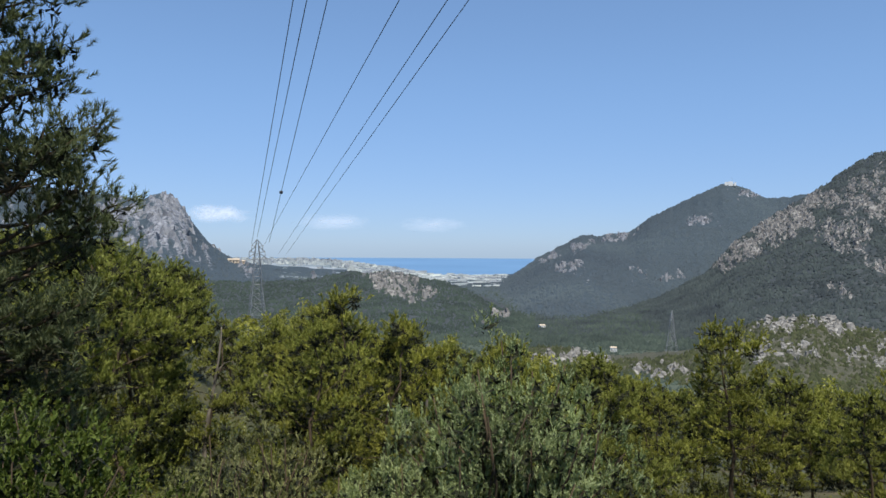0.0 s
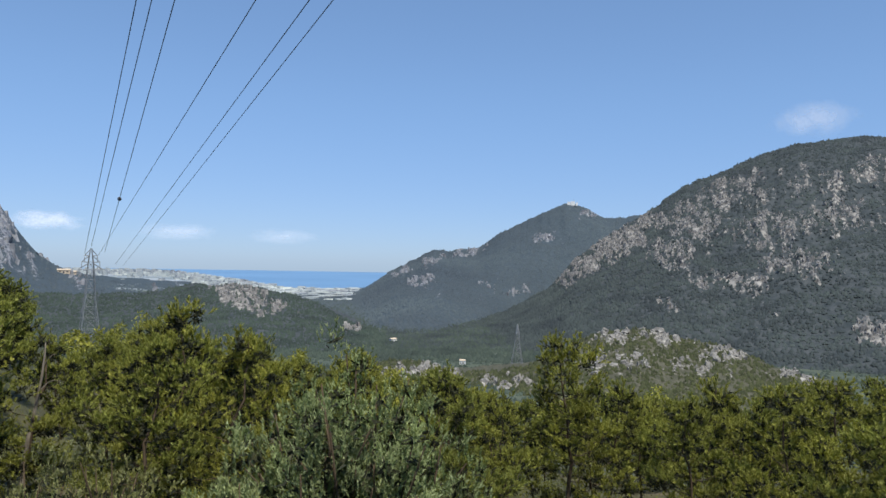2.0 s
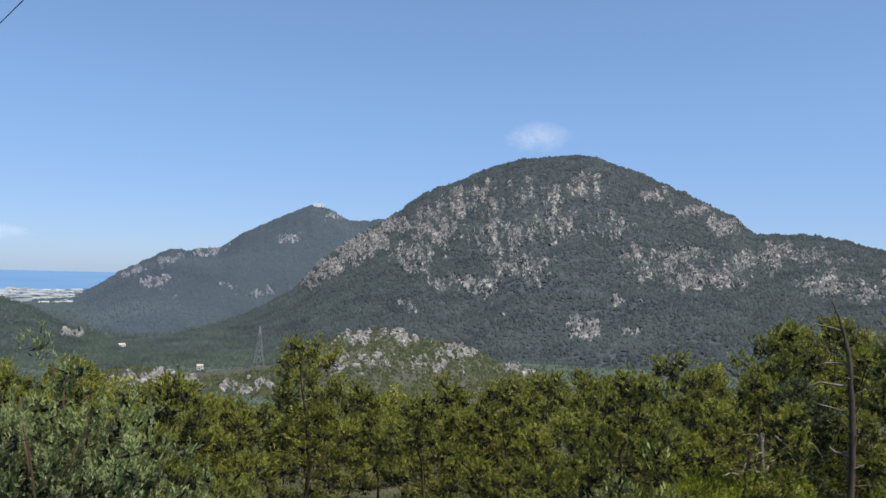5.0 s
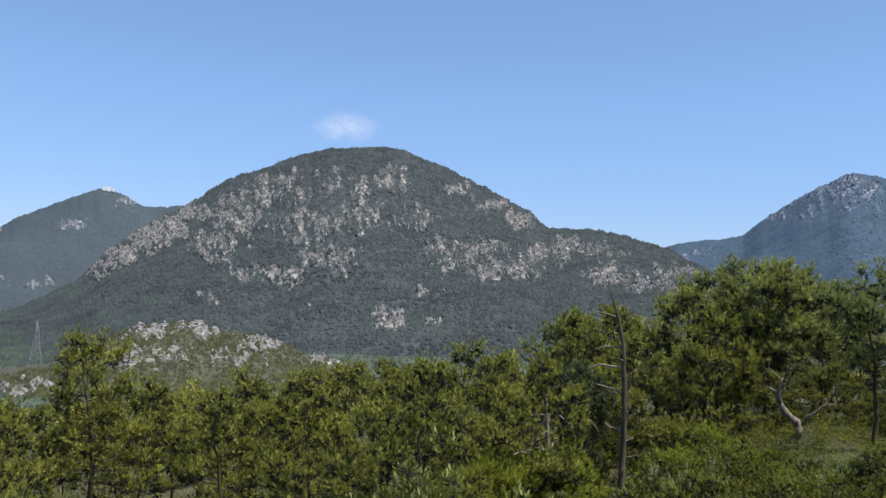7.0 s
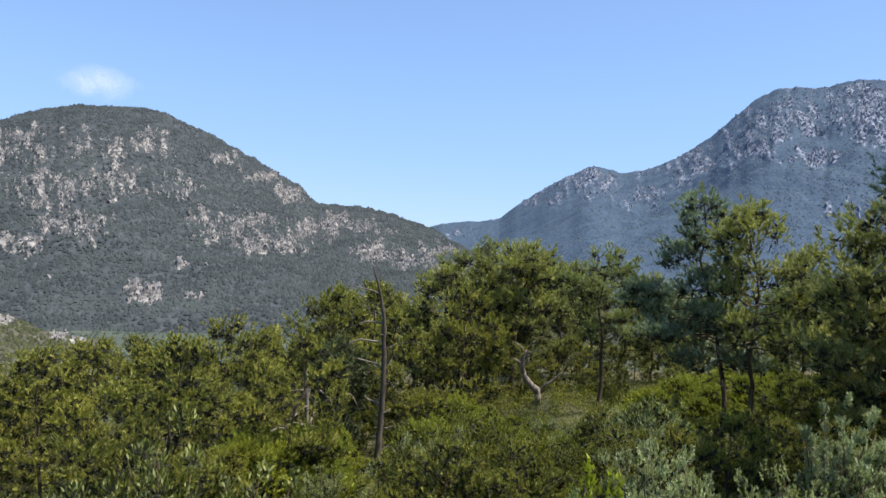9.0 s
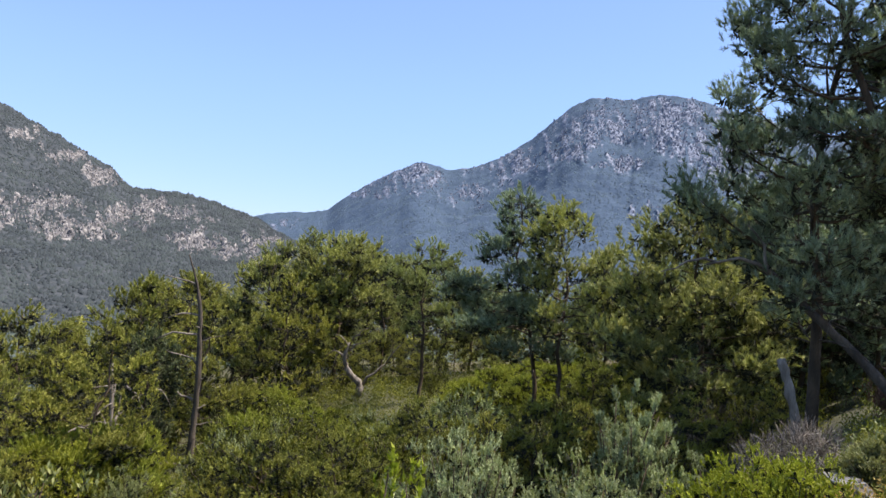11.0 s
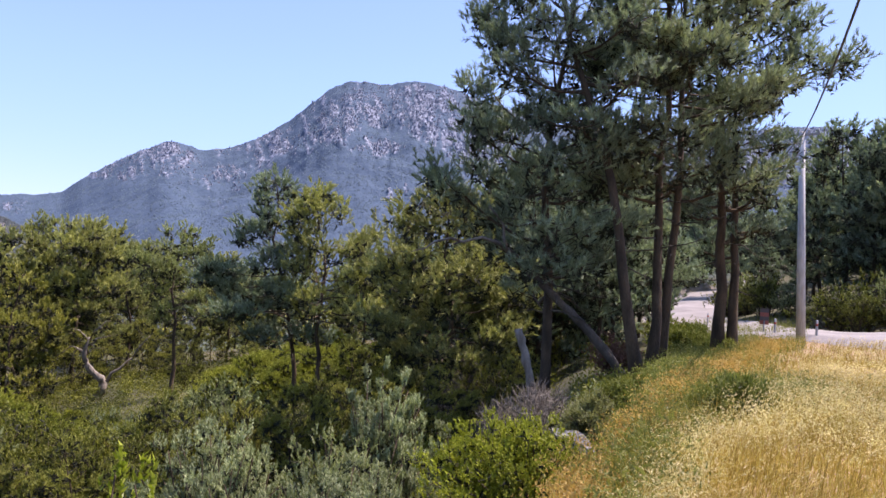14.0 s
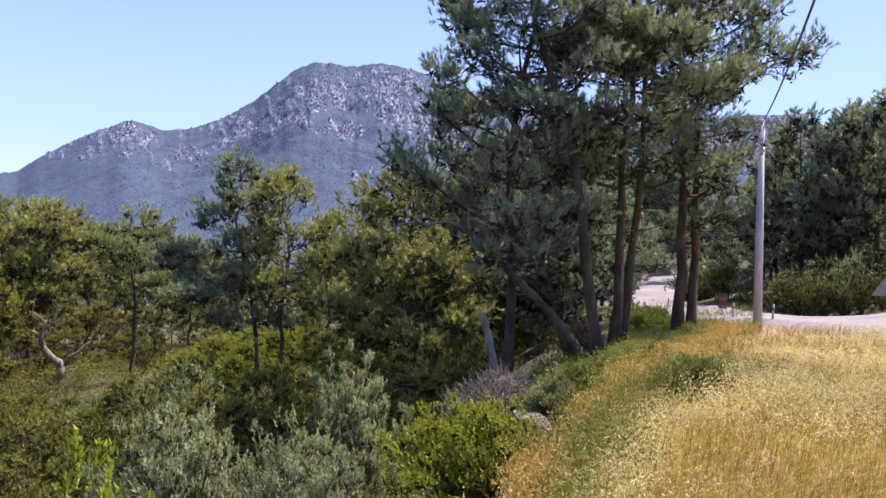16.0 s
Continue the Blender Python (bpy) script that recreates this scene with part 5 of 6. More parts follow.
def make_road():
    a, r = np.array(ROAD_LINE, float).T
    t = np.linspace(0, len(a) - 1, 120)
    aa, rr = np.interp(t, np.arange(len(a)), a), np.interp(t, np.arange(len(a)), r)
    x, y = rr * np.sin(np.radians(aa)) + 0.497, rr * np.cos(np.radians(aa)) - 0.53
    for _ in range(6):
        x[1:-1], y[1:-1] = (x[:-2] + x[1:-1] * 2 + x[2:]) / 4, (y[:-2] + y[1:-1] * 2 + y[2:]) / 4
    dx, dy = np.gradient(x), np.gradient(y)
    n = np.hypot(dx, dy)
    off = np.array([-4.0, -3.0, -2.0, -1.0, 0.0, 1.0, 2.0, 3.0, 4.0])[None]
    X, Y = x[:, None] - dy[:, None] / n[:, None] * off, y[:, None] + dx[:, None] / n[:, None] * off
    Z = ground_z(X, Y, False) + 0.2 - 0.55 * (np.abs(off) > 3.5)
    m, nt, bsdf = material("worn_asphalt")
    fine = noise_fac(nt, 6.0, 6)
    patch = noise_fac(nt, 0.35, 4)
    col = mix_rgb(nt, 1.0, ramp(nt, patch, [(0.3, (0.17, 0.155, 0.145)), (0.7, (0.27, 0.25, 0.235))]), ramp(nt, fine, [(0.3, (0.8, 0.8, 0.8)), (0.7, (1.15, 1.15, 1.15))]), "MULTIPLY")
    nt.links.new(col, bsdf.inputs["Base Color"])
    bsdf.inputs["Roughness"].default_value = 0.85
    bumped(nt, bsdf, fine, 0.4, 0.01)
    put("road", tri_mesh("road", np.stack([X, Y, Z], -1).reshape(-1, 3), grid_tris(120, 9), True), m, label="sun-bleached narrow country road with gravel edges", category="road", kind="structure")
    # pale cut bank above the bend
    a2 = np.linspace(111.0, 113.9, 30)
    base_r = np.interp(a2, (111.0, 112, 113.9), (102, 108, 112))
    v = []
    for up, back in ((-1.0, 0), (0.6, 1.2), (1.4, 2.6), (-0.6, 6.5)):
        rr = base_r + back + (fbm(a2 * 3, a2 * 0 + up, 3, 4) - 0.5) * 1.5
        xx, yy = rr * np.sin(np.radians(a2)), rr * np.cos(np.radians(a2))
        fade = smooth01(a2, 111, 111.6) * (1 - smooth01(a2, 113.2, 113.9))
        v.append(np.stack([xx, yy, ground_z(xx, yy) + up * np.maximum(fade, 0.0) - 0.3], -1))
    put("bank", tri_mesh("bank", np.concatenate(v), grid_tris(4, 30)[:, ::-1], True), plain("pale_earth", (0.17, 0.15, 0.12), (0.28, 0.245, 0.20), 0.6, 0.95, 0.8, 0.1),
        label="pale bare earth bank at the road bend", category="bank", kind="structure")


make_road()

STRAW = leafy("dry_oat_grass", (0.23, 0.137, 0.027), (0.415, 0.282, 0.064), (0.575, 0.442, 0.14), 0.4, 0.4, 0.7, calm=0.0)
SEED = leafy("pale_seed_heads", (0.50, 0.41, 0.225), (0.65, 0.555, 0.335), (0.79, 0.71, 0.50), 0.4, 0.4, 0.6, calm=0.0)
RUST = leafy("orange_dry_weeds", (0.34, 0.19, 0.05), (0.48, 0.31, 0.095), (0.60, 0.44, 0.17), 0.8, 0.35, 0.7, calm=0.0)
WEED = leafy("green_weeds", (0.075, 0.10, 0.022), (0.165, 0.19, 0.045), (0.28, 0.30, 0.09), 0.8, 0.3, 0.6)
GOLD = leafy("yellow_green_weeds", (0.11, 0.12, 0.025), (0.22, 0.215, 0.05), (0.36, 0.33, 0.09), 0.8, 0.35, 0.6)
WIND = np.array([0.25, -0.55, 0.0])


def stalks(n, rng, keep, r0, r1, h, w, droop=0.35, az0=96, az1=160, wind=0.0):
    """Places, tips and blades of grass standing where keep(x, y, az, r) allows."""
    az = rng.uniform(az0, az1, n)
    r = r0 * (r1 / r0) ** rng.random(n) ** 0.8
    x, y = r * np.sin(np.radians(az)), r * np.cos(np.radians(az))
    ok = rng.random(n) < keep(x, y, az, r)
    x, y, r = x[ok], y[ok], r[ok]
    m = len(x)
    tall = h * rng.uniform(0.45, 1.25, m) * (0.6 + 0.8 * fbm(x / 1.4, y / 1.4, 3, 77))
    base = np.stack([x, y, ground_z(x, y) - 0.03], 1)
    th = rng.uniform(0, 6.28, m)
    lean = np.stack([np.cos(th), np.sin(th), 0 * th], 1) * (tall * droop * rng.random(m))[:, None] + WIND * wind * (tall * rng.uniform(0.3, 1.3, m))[:, None]
    tip = base + lean + np.array([0, 0, 1]) * (tall * (1 - 0.3 * wind))[:, None]
    mid = base + lean * 0.3 + np.array([0, 0, 1]) * tall[:, None] * 0.62
    wide = (w * (0.7 + r / 12))[:, None]
    sd = np.stack([-np.sin(th + 1), np.cos(th + 1), 0 * th], 1) * wide
    v = np.stack([base - sd, base + sd, mid + sd * 0.7, mid - sd * 0.7, tip], 1)
    q = np.arange(m)[:, None] * 5
    f = np.concatenate([q + [0, 1, 2], q + [0, 2, 3], q + [3, 2, 4]])
    return v.reshape(-1, 3), f, tip, r


def zone(x, y):
    """How far inside the field a place lies, in degrees of bearing past its edge."""
    x, y = x - 0.497, y + 0.53
    r = np.hypot(x, y)
    edge = np.interp(r, (0, 3, 6, 8, 9, 10, 12, 14, 19, 25, 40), (60, 102, 104, 105, 106.5, 109, 111.6, 113.2, 115.2, 117.2, 120))
    return np.degrees(np.arctan2(x, y)) % 360 - edge


def off_road(x, y):
    az = np.degrees(np.arctan2(x, y)) % 360
    a, r = np.array(ROAD_LINE, float)[::-1].T
    near = np.interp(az, a[3:], r[3:])
    return (np.hypot(x, y) < near - 3.4) * 1.0


def make_grass():
    rng = np.random.default_rng(61)

    worn = polar(129.0, 11.5)
    tuft = polar(115.4, 11.4)

    def clear(x, y):
        """0 round the rock and the small olive, which stand free of weeds."""
        az, r = np.degrees(np.arctan2(x - 0.497, y + 0.53)), np.hypot(x - 0.497, y + 0.53)
        return 1 - np.exp(-((az - 104.4) / 2.3) ** 4) * smooth01(r, 7.7, 8.6) * (1 - smooth01(r, 11.8, 12.8))

    def dry(x, y, az, r):
        p = fbm(x / 1.6, y / 1.6, 3, 31) - 0.3 * np.exp(-((x - worn[0]) ** 2 + (y - worn[1]) ** 2) / 2.2)
        return smooth01(zone(x, y), 0.5, 6) * (0.3 + 0.7 * smooth01(p, 0.38, 0.6)) * off_road(x, y)
    v, f, tip, r = stalks(120000, rng, dry, 3.0, 40, 0.46, 0.002, 0.7, wind=0.8)
    g = Geo().add(v, f)
    v2, f2, _, _ = stalks(9000, rng, lambda x, y, az, r: 0.25 + 0.75 * field_mask(x, y), 0.7, 4.5, 0.36, 0.0022, 0.7, -110, 250, 0.6)
    g.add(v2, f2)
    v2, f2, _, _ = stalks(80000, rng, lambda x, y, az, r: smooth01(zone(x, y), -1, 4) * off_road(x, y), 3.5, 24, 0.2, 0.003, 1.3, 98, 150, 0.4)
    g.add(v2, f2)
    put("dry_grass", g.mesh("dry_grass"), STRAW, label="golden dry wild oat grass on the verge", category="grass", kind="stuff")
    # the palest seed heads stand in a streak along the middle of the verge
    q = zone(tip[:, 0], tip[:, 1])
    streak = smooth01(q, 4, 10) * (1 - smooth01(q, 15, 24)) * smooth01(r, 3, 7)
    patch = fbm(tip[:, 0] / 2.2, tip[:, 1] / 2.2, 4, 44)
    brown = smooth01(q, 8, 12) * (1 - smooth01(r, 6.5, 9.5))
    pale = rng.random(len(tip)) < (1 - 0.9 * brown) * np.clip(0.04 + 1.5 * (patch - 0.42) + 0.8 * streak * smooth01(patch, 0.3, 0.55), 0.03, 0.95)
    c, cr = tip[pale], r[pale]
    g = Geo()
    for r0, r1, size in ((0, 8, 1.0), (8, 16, 1.5), (16, 60, 2.4)):
        some = (cr >= r0) & (cr < r1)
        g.add(*blades(c[some], np.full(int(some.sum()), 0.07), 7, 0.03 * size ** 0.5, 0.005 * size, rng, lift=-0.8, flat=1.8, shell=0.8))
    put("seed_heads", g.mesh("seed_heads"), SEED, label="pale seed heads of the dry grass", category="grass", kind="stuff")

    def rusty(x, y, az, r):
        q = zone(x, y)
        return smooth01(q, -2, 0) * (1 - smooth01(q, 0.4, 2.6)) * smooth01(fbm(x / 1.3, y / 1.3, 3, 52), 0.26, 0.5) * (1 - 0.4 * smooth01(r, 18, 30)) * smooth01(r, 4, 6) * clear(x, y)
    v, f, tip, r = stalks(80000, rng, rusty, 4.5, 30, 0.40, 0.003, 0.6, 98, 125, 0.3)
    g = Geo().add(v, f)
    g.add(*blades(tip, np.full(len(tip), 0.10), 6, 0.04, 0.014, rng))
    put("orange_weeds", g.mesh("orange_weeds"), RUST, label="orange-brown dried weeds along the slope edge", category="weeds", kind="stuff")

    def green(x, y, az, r):
        q = zone(x, y)
        p = fbm(x / 1.2, y / 1.2, 3, 66)
        return np.clip(smooth01(q, -5.5, -3) * (1 - smooth01(q, -2, 0.5)) * 0.8 * smooth01(r, 11, 14) + 0.3 * smooth01(q, 1.5, 3) * (1 - smooth01(q, 5, 8)) * smooth01(p, 0.45, 0.6) * (1 - smooth01(r, 9, 13))
                       + 1.4 * np.exp(-((x - tuft[0]) ** 2 + (y - tuft[1]) ** 2) / 0.9), 0, 1) * smooth01(r, 4, 6) * clear(x, y)
    v, f, tip, r = stalks(42000, rng, green, 4.5, 32, 0.36, 0.004, 0.6, 92, 128)
    g = Geo().add(v, f)
    g.add(*blades(tip, np.full(len(tip), 0.10), 8, 0.036, 0.014, rng))
    put("green_weeds", g.mesh("green_weeds"), WEED, label="green weeds growing among the dry grass", category="weeds", kind="stuff")

    def gold(x, y, az, r):
        q = zone(x, y)
        thin = 0.3 * smooth01(q, 1.5, 3) * (1 - smooth01(q, 7, 10)) * (1 - smooth01(r, 10, 13))
        return thin + smooth01(r, 11, 15) * smooth01(q, -10, -5) * (1 - smooth01(q, 1, 4)) * smooth01(fbm(x / 2, y / 2, 3, 88), 0.35, 0.6)
    v, f, tip, r = stalks(30000, rng, gold, 5, 60, 0.38, 0.004, 0.5, 100, 120)
    g = Geo().add(v, f)
    g.add(*blades(tip, np.full(len(tip), 0.10), 6, 0.05, 0.016, rng))
    put("yellow_weeds", g.mesh("yellow_weeds"), GOLD, label="yellow-green flowering weeds by the road", category="weeds", kind="stuff")


make_grass()


# ---- dead and crooked trees ----
def bare_tree(name, label, trunk, radii, twigs, mat=None, twig_mat=None, sides=8):
    """A leafless tree: its trunk's path in the world, and each branch as a path with its thickness."""
    base = np.array(trunk[0], float)
    ob = new(name)
    ob.matrix_basis = pose(*base)
    tagged(ob, label, "tree")
    fine = np.linspace(0, len(trunk) - 1, 4 * len(trunk))
    t = np.array(trunk, float) - base
    path = np.stack([np.interp(fine, np.arange(len(t)), t[:, k]) for k in range(3)], 1)
    for _ in range(3):
        path[1:-1] = (path[:-2] + 2 * path[1:-1] + path[2:]) / 4
    rad = np.interp(fine, np.linspace(0, len(t) - 1, len(radii)), radii)
    rng = np.random.default_rng(len(twigs) + 5)
    rad = rad * rng.uniform(0.82, 1.16, len(rad))
    path[1:] += rng.normal(size=(len(path) - 1, 3)) * 0.12 * rad[1:, None] * (1, 1, 0)
    put("trunk", Geo().add(*tube(path, rad, sides)).mesh("trunk", True), mat or BARK, ob)
    for tw, thick in twigs:
        p = np.array(tw, float) - base
        put("limb", Geo().add(*tube(p, np.linspace(thick, thick * 0.3, len(p)), 5)).mesh("limb", True), twig_mat or DEADWOOD, ob)
    return ob


def crooked(a, b, thick, sag=0.1, seed=0, n=5):
    rng = np.random.default_rng(seed)
    a, b = np.array(a, float), np.array(b, float)
    w = np.linspace(0, 1, n)[:, None]
    L = np.linalg.norm(b - a)
    p = a + (b - a) * w + np.array([0, 0, 1]) * (np.sin(w * 3.14) * sag * L)
    p[1:-1] += rng.normal(size=(n - 2, 3)) * 0.035 * L
    return [tuple(q) for q in p], thick


SNAG = [(30.29, 18.01, -11.0), (30.30, 17.99, -9.83), (30.27, 18.04, -7.69), (30.31, 17.97, -6.12), (30.31, 17.99, -3.77), (30.23, 18.11, -1.42), (30.08, 18.36, -0.13), (29.87, 18.68, 0.90)]
bare_tree("dead_pine", "bare dead pine trunk with pale broken branches", SNAG, (0.22, 0.19, 0.16, 0.13, 0.10, 0.06, 0.025), [
    crooked((30.21, 18.14, -1.76), (29.51, 19.22, -1.94), 0.055, 0.1, 1), crooked((30.21, 18.14, -2.60), (29.28, 19.56, -2.87), 0.06, 0.08, 2),
    crooked((30.25, 18.08, -3.91), (29.45, 19.32, -3.28), 0.05, 0.06, 3), crooked((30.30, 18.0, -5.6), (29.87, 18.68, -5.15), 0.09, 0.0, 4),
    crooked((30.27, 18.04, -8.43), (29.59, 19.11, -8.32), 0.06, 0.05, 5), crooked((30.29, 17.99, -7.56), (30.69, 17.34, -7.39), 0.05, 0.0, 6),
    crooked((30.1, 18.3, -0.39), (29.33, 19.49, -0.07), 0.045, 0.05, 7), crooked((30.31, 17.97, -5.9), (30.5, 17.6, -5.7), 0.06, 0.0, 8),
    crooked((30.28, 18.04, -2.9), (30.8, 17.2, -2.6), 0.03, 0.05, 9), crooked((30.3, 18.0, -6.6), (30.9, 17.1, -6.5), 0.03, 0.05, 10)]
          + [crooked((30.28, 18.03, z), (30.28 + 0.34 * math.cos(k * 2.2), 18.03 + 0.34 * math.sin(k * 2.2), z + 0.08), 0.035, 0.0, 90 + k, 3) for k, z in enumerate((-8.9, -8.1, -7.2, -6.3, -5.3, -4.6, -3.4, -2.3))], SNAGWOOD)
TWIST = [(47.2, 17.3, -10.5), (47.35, 17.05, -9.0), (47.39, 16.95, -8.2), (47.57, 16.43, -7.04), (47.28, 17.23, -6.48), (47.09, 17.74, -5.48), (47.20, 17.45, -4.34)]
bare_tree("crooked_pine", "crooked dead pine with an S-shaped grey trunk", TWIST, (0.30, 0.28, 0.26, 0.22, 0.15, 0.06), [
    crooked((47.2, 17.45, -4.6), (47.0, 18.5, -3.9), 0.05, 0.2, 81), crooked((47.2, 17.45, -4.5), (47.3, 16.3, -3.3), 0.05, 0.15, 82), crooked((47.1, 17.7, -5.2), (46.9, 19.3, -5.6), 0.05, 0.25, 83),
    crooked((47.3, 17.2, -6.5), (47.3, 18.6, -7.4), 0.05, 0.3, 84), crooked((47.1, 17.74, -5.5), (47.3, 16.6, -5.0), 0.04, 0.2, 85), crooked((48.02, 15.09, -5.54), (48.2, 14.2, -4.2), 0.06, 0.1, 86),
    crooked((47.57, 16.43, -7.04), (48.02, 15.09, -5.54), 0.12, 0.05, 11), crooked((47.09, 17.74, -5.3), (47.0, 18.6, -6.6), 0.06, 0.5, 12), crooked((47.1, 17.7, -5.0), (47.3, 16.2, -4.2), 0.06, 0.1, 13),
    crooked((47.1, 17.7, -5.4), (46.9, 18.5, -5.0), 0.05, 0.2, 14)], DEADWOOD)
bare_tree("leaning_pine", "pale half-fallen pine trunk leaning through the trees", [(18.5, -6.6, -1.4), (18.82, -5.4, 0.11), (19.06, -4.53, 0.87), (19.18, -4.0, 1.38), (19.28, -3.52, 1.82), (19.4, -3.0, 2.2)],
          (0.11, 0.105, 0.1, 0.09, 0.05), [crooked((19.3, -3.4, 1.9), (18.4, -1.9, 2.0), 0.06, 0.12, 15), crooked((18.6, -2.2, 2.05), (18.0, -0.9, 1.75), 0.04, 0.1, 16),
          crooked((19.2, -3.4, 1.85), (19.1, -2.8, 3.0), 0.05, 0.1, 17)], SNAGWOOD)
bare_tree("pine_stump", "short pale broken trunk leaning beside the pines", [(17.0, -3.9, -3.4), (17.18, -3.75, -1.04), (17.21, -3.57, -0.42), (17.24, -3.40, 0.15)], (0.11, 0.1, 0.08), [], DEADWOOD)
bare_tree("dead_pine", "thin leaning dead pine with twisted twigs", [(-12.2, 38.1, -11.0), (-12.07, 38.13, -9.23), (-11.88, 38.20, -7.10), (-11.57, 38.29, -5.39), (-11.31, 38.37, -3.53), (-11.26, 38.38, -2.5)], (0.13, 0.12, 0.09, 0.06, 0.03),
          [crooked((-11.5, 38.3, -4.9), (-10.6, 38.3, -4.3), 0.04, 0.2, 18), crooked((-11.7, 38.25, -6.0), (-10.9, 38.3, -6.4), 0.04, 0.3, 19), crooked((-11.35, 38.35, -3.7), (-10.8, 38.4, -3.0), 0.03, 0.2, 20)], DEADWOOD)
bare_tree("dead_pine", "straight pale dead pine trunk in the wood", [(-1.05, 47.99, -13.4), (-1.02, 47.99, -10.33), (-0.96, 47.99, -7.81), (-0.94, 47.99, -5.65), (-0.83, 47.99, -4.57)], (0.14, 0.12, 0.09, 0.05),
          [crooked((-0.95, 47.99, -6.5), (-1.6, 47.9, -6.0), 0.03, 0.1, 21)], DEADWOOD)


def dead_thicket():
    """Broken dead limbs hanging in the dark pine beside the snag."""
    rng = np.random.default_rng(33)
    base = at(53.2, 31)
    twigs = []
    for k in range(16):
        a = base + np.array([rng.normal() * 0.8, rng.normal() * 0.5, rng.uniform(2.0, 5.0)])
        b = a + np.array([rng.normal() * 1.3, rng.normal() * 0.6, rng.uniform(-1.6, 0.3)])
        twigs.append(crooked(a, b, rng.uniform(0.02, 0.05), 0.15, 40 + k))
    for k in range(9):
        twigs.append(crooked(base + np.array([0, 0, 2.0 + k * 0.35]), twigs[k][0][0], 0.03, 0.1, 60 + k))
    bare_tree("broken_pine", "broken dead pine with tangled grey branches", [tuple(base - (0, 0, 0.3)), tuple(base + (0.1, 0, 2.2)), tuple(base + (-0.1, 0.1, 5.6))], (0.16, 0.12, 0.04), twigs, DEADWOOD)


dead_thicket()


def edge_rock():
    ob = put("rock", boulder("rock", 21), LIMESTONE, label="pale rock at the edge of the grass", category="rock")
    p = at(104.3, 10.3, 0.08)
    ob.matrix_basis = pose(*p, 10, 0, 30) @ Matrix.Diagonal((0.75, 0.5, 0.6, 1))
    for az, r, s in ((-24.5, 24, 1.6), (-26.4, 26, 2.2), (-25.5, 21, 1.3), (-22.6, 19, 1.2), (102.6, 11.4, 0.35)):
        ob = put("rock", boulder("rock", int(r)), LIMESTONE, label="grey rock among the bushes on the slope", category="rock")
        ob.matrix_basis = pose(*at(az, r, 0.1), 0, 15, az * 7) @ Matrix.Diagonal((s * 1.3, s, s * 0.9, 1))


edge_rock()

# ---- power line ----
STEEL = plain("galvanised_steel", (0.20, 0.21, 0.22), (0.30, 0.31, 0.32), 2.0, 0.6, 0.1, 0.01, 0.3)
CONCRETE = plain("pole_concrete", (0.36, 0.36, 0.35), (0.52, 0.52, 0.50), 1.5, 0.9, 0.4, 0.01, stretch=(1, 1, 0.2))
WIRE = plain("dark_cable", (0.03, 0.035, 0.045), (0.06, 0.065, 0.075), 4.0, 0.6, 0.0)


def beam(a, b, w):
    return tube([a, b], [w, w], 4)


def pylon(h):
    """A lattice tower with crossarms at its top."""
    ob = new("pylon")
    tagged(ob, "grey steel lattice pylon rising from the wood", "pylon")
    half = [(0.0, 0.115), (0.55, 0.045), (0.8, 0.032), (1.0, 0.006)]

    def corner(u, k):
        s = float(np.interp(u, *np.array(half).T)) * h
        return np.array([s * (-1, 1, 1, -1)[k], s * (-1, -1, 1, 1)[k], u * h - (1.0 if u == 0 else 0)])
    levels = [0, 0.13, 0.25, 0.36, 0.46, 0.55, 0.63, 0.71, 0.8, 0.88, 1.0]
    for k in range(4):
        put("leg", Geo().add(*tube([corner(u, k) for u in levels], [0.12] * len(levels), 4)).mesh("leg"), STEEL, ob)
    for lo, hi in zip(levels[:-2], levels[1:-1]):
        for k in range(4):
            j = (k + 1) % 4
            for a, b in ((corner(lo, k), corner(hi, j)), (corner(lo, j), corner(hi, k)), (corner(hi, k), corner(hi, j))):
                put("brace", Geo().add(*beam(a, b, 0.04)).mesh("brace"), STEEL, ob)
    for u, reach in ((0.8, 0.115), (0.87, 0.085), (0.93, 0.06)):
        for s in (-1, 1):
            tip = np.array([s * reach * h, 0, u * h + 0.2])
            g = Geo()
            for k in (0, 3) if s < 0 else (1, 2):
                g.add(*beam(corner(u, k), tip, 0.12))
                g.add(*beam(corner(min(1, u + 0.06), k), tip, 0.1))
            arm = put("crossarm", g.mesh("crossarm"), STEEL, ob)
            put("insulator", Geo().add(*tube([tip, tip - (0, 0, 0.9), tip - (0, 0, 1.9)], [0.09, 0.13, 0.07], 6)).mesh("insulator", True), CERAMIC, arm)
    return ob


CERAMIC = plain("insulator_glass", (0.20, 0.22, 0.23), (0.33, 0.35, 0.36), 6.0, 0.3, 0.0)
tower = pylon(31.0)
tower.matrix_basis = pose(*at(-13.85, 262, -0.3), 0, 0, 22) @ Matrix.Diagonal((1, 1, (EYE + 262 * math.tan(radians(0.55)) - gz(-13.85, 262) + 0.3) / 31.0, 1))
p = at(16.9, 452, -0.3)
far_tower = copy_thing(tower, pose(p[0], p[1], p[2], 0, 0, 65))
far_tower.scale = (1.0, 1.0, 0.85)
tagged(far_tower, "faint grey lattice pylon standing in the valley")


def cable(name, label, points, radius, sag=0.0, mat=None):
    a, b = np.array(points[0], float), np.array(points[1], float)
    w = np.linspace(0, 1, 40)[:, None]
    path = a + (b - a) * w - np.array([0, 0, 1]) * (4 * sag * w * (1 - w))
    return put(name, Geo().add(*tube(path, np.full(40, radius), 5)).mesh(name, True), mat or WIRE, label=label, category="cable", group="power cables")


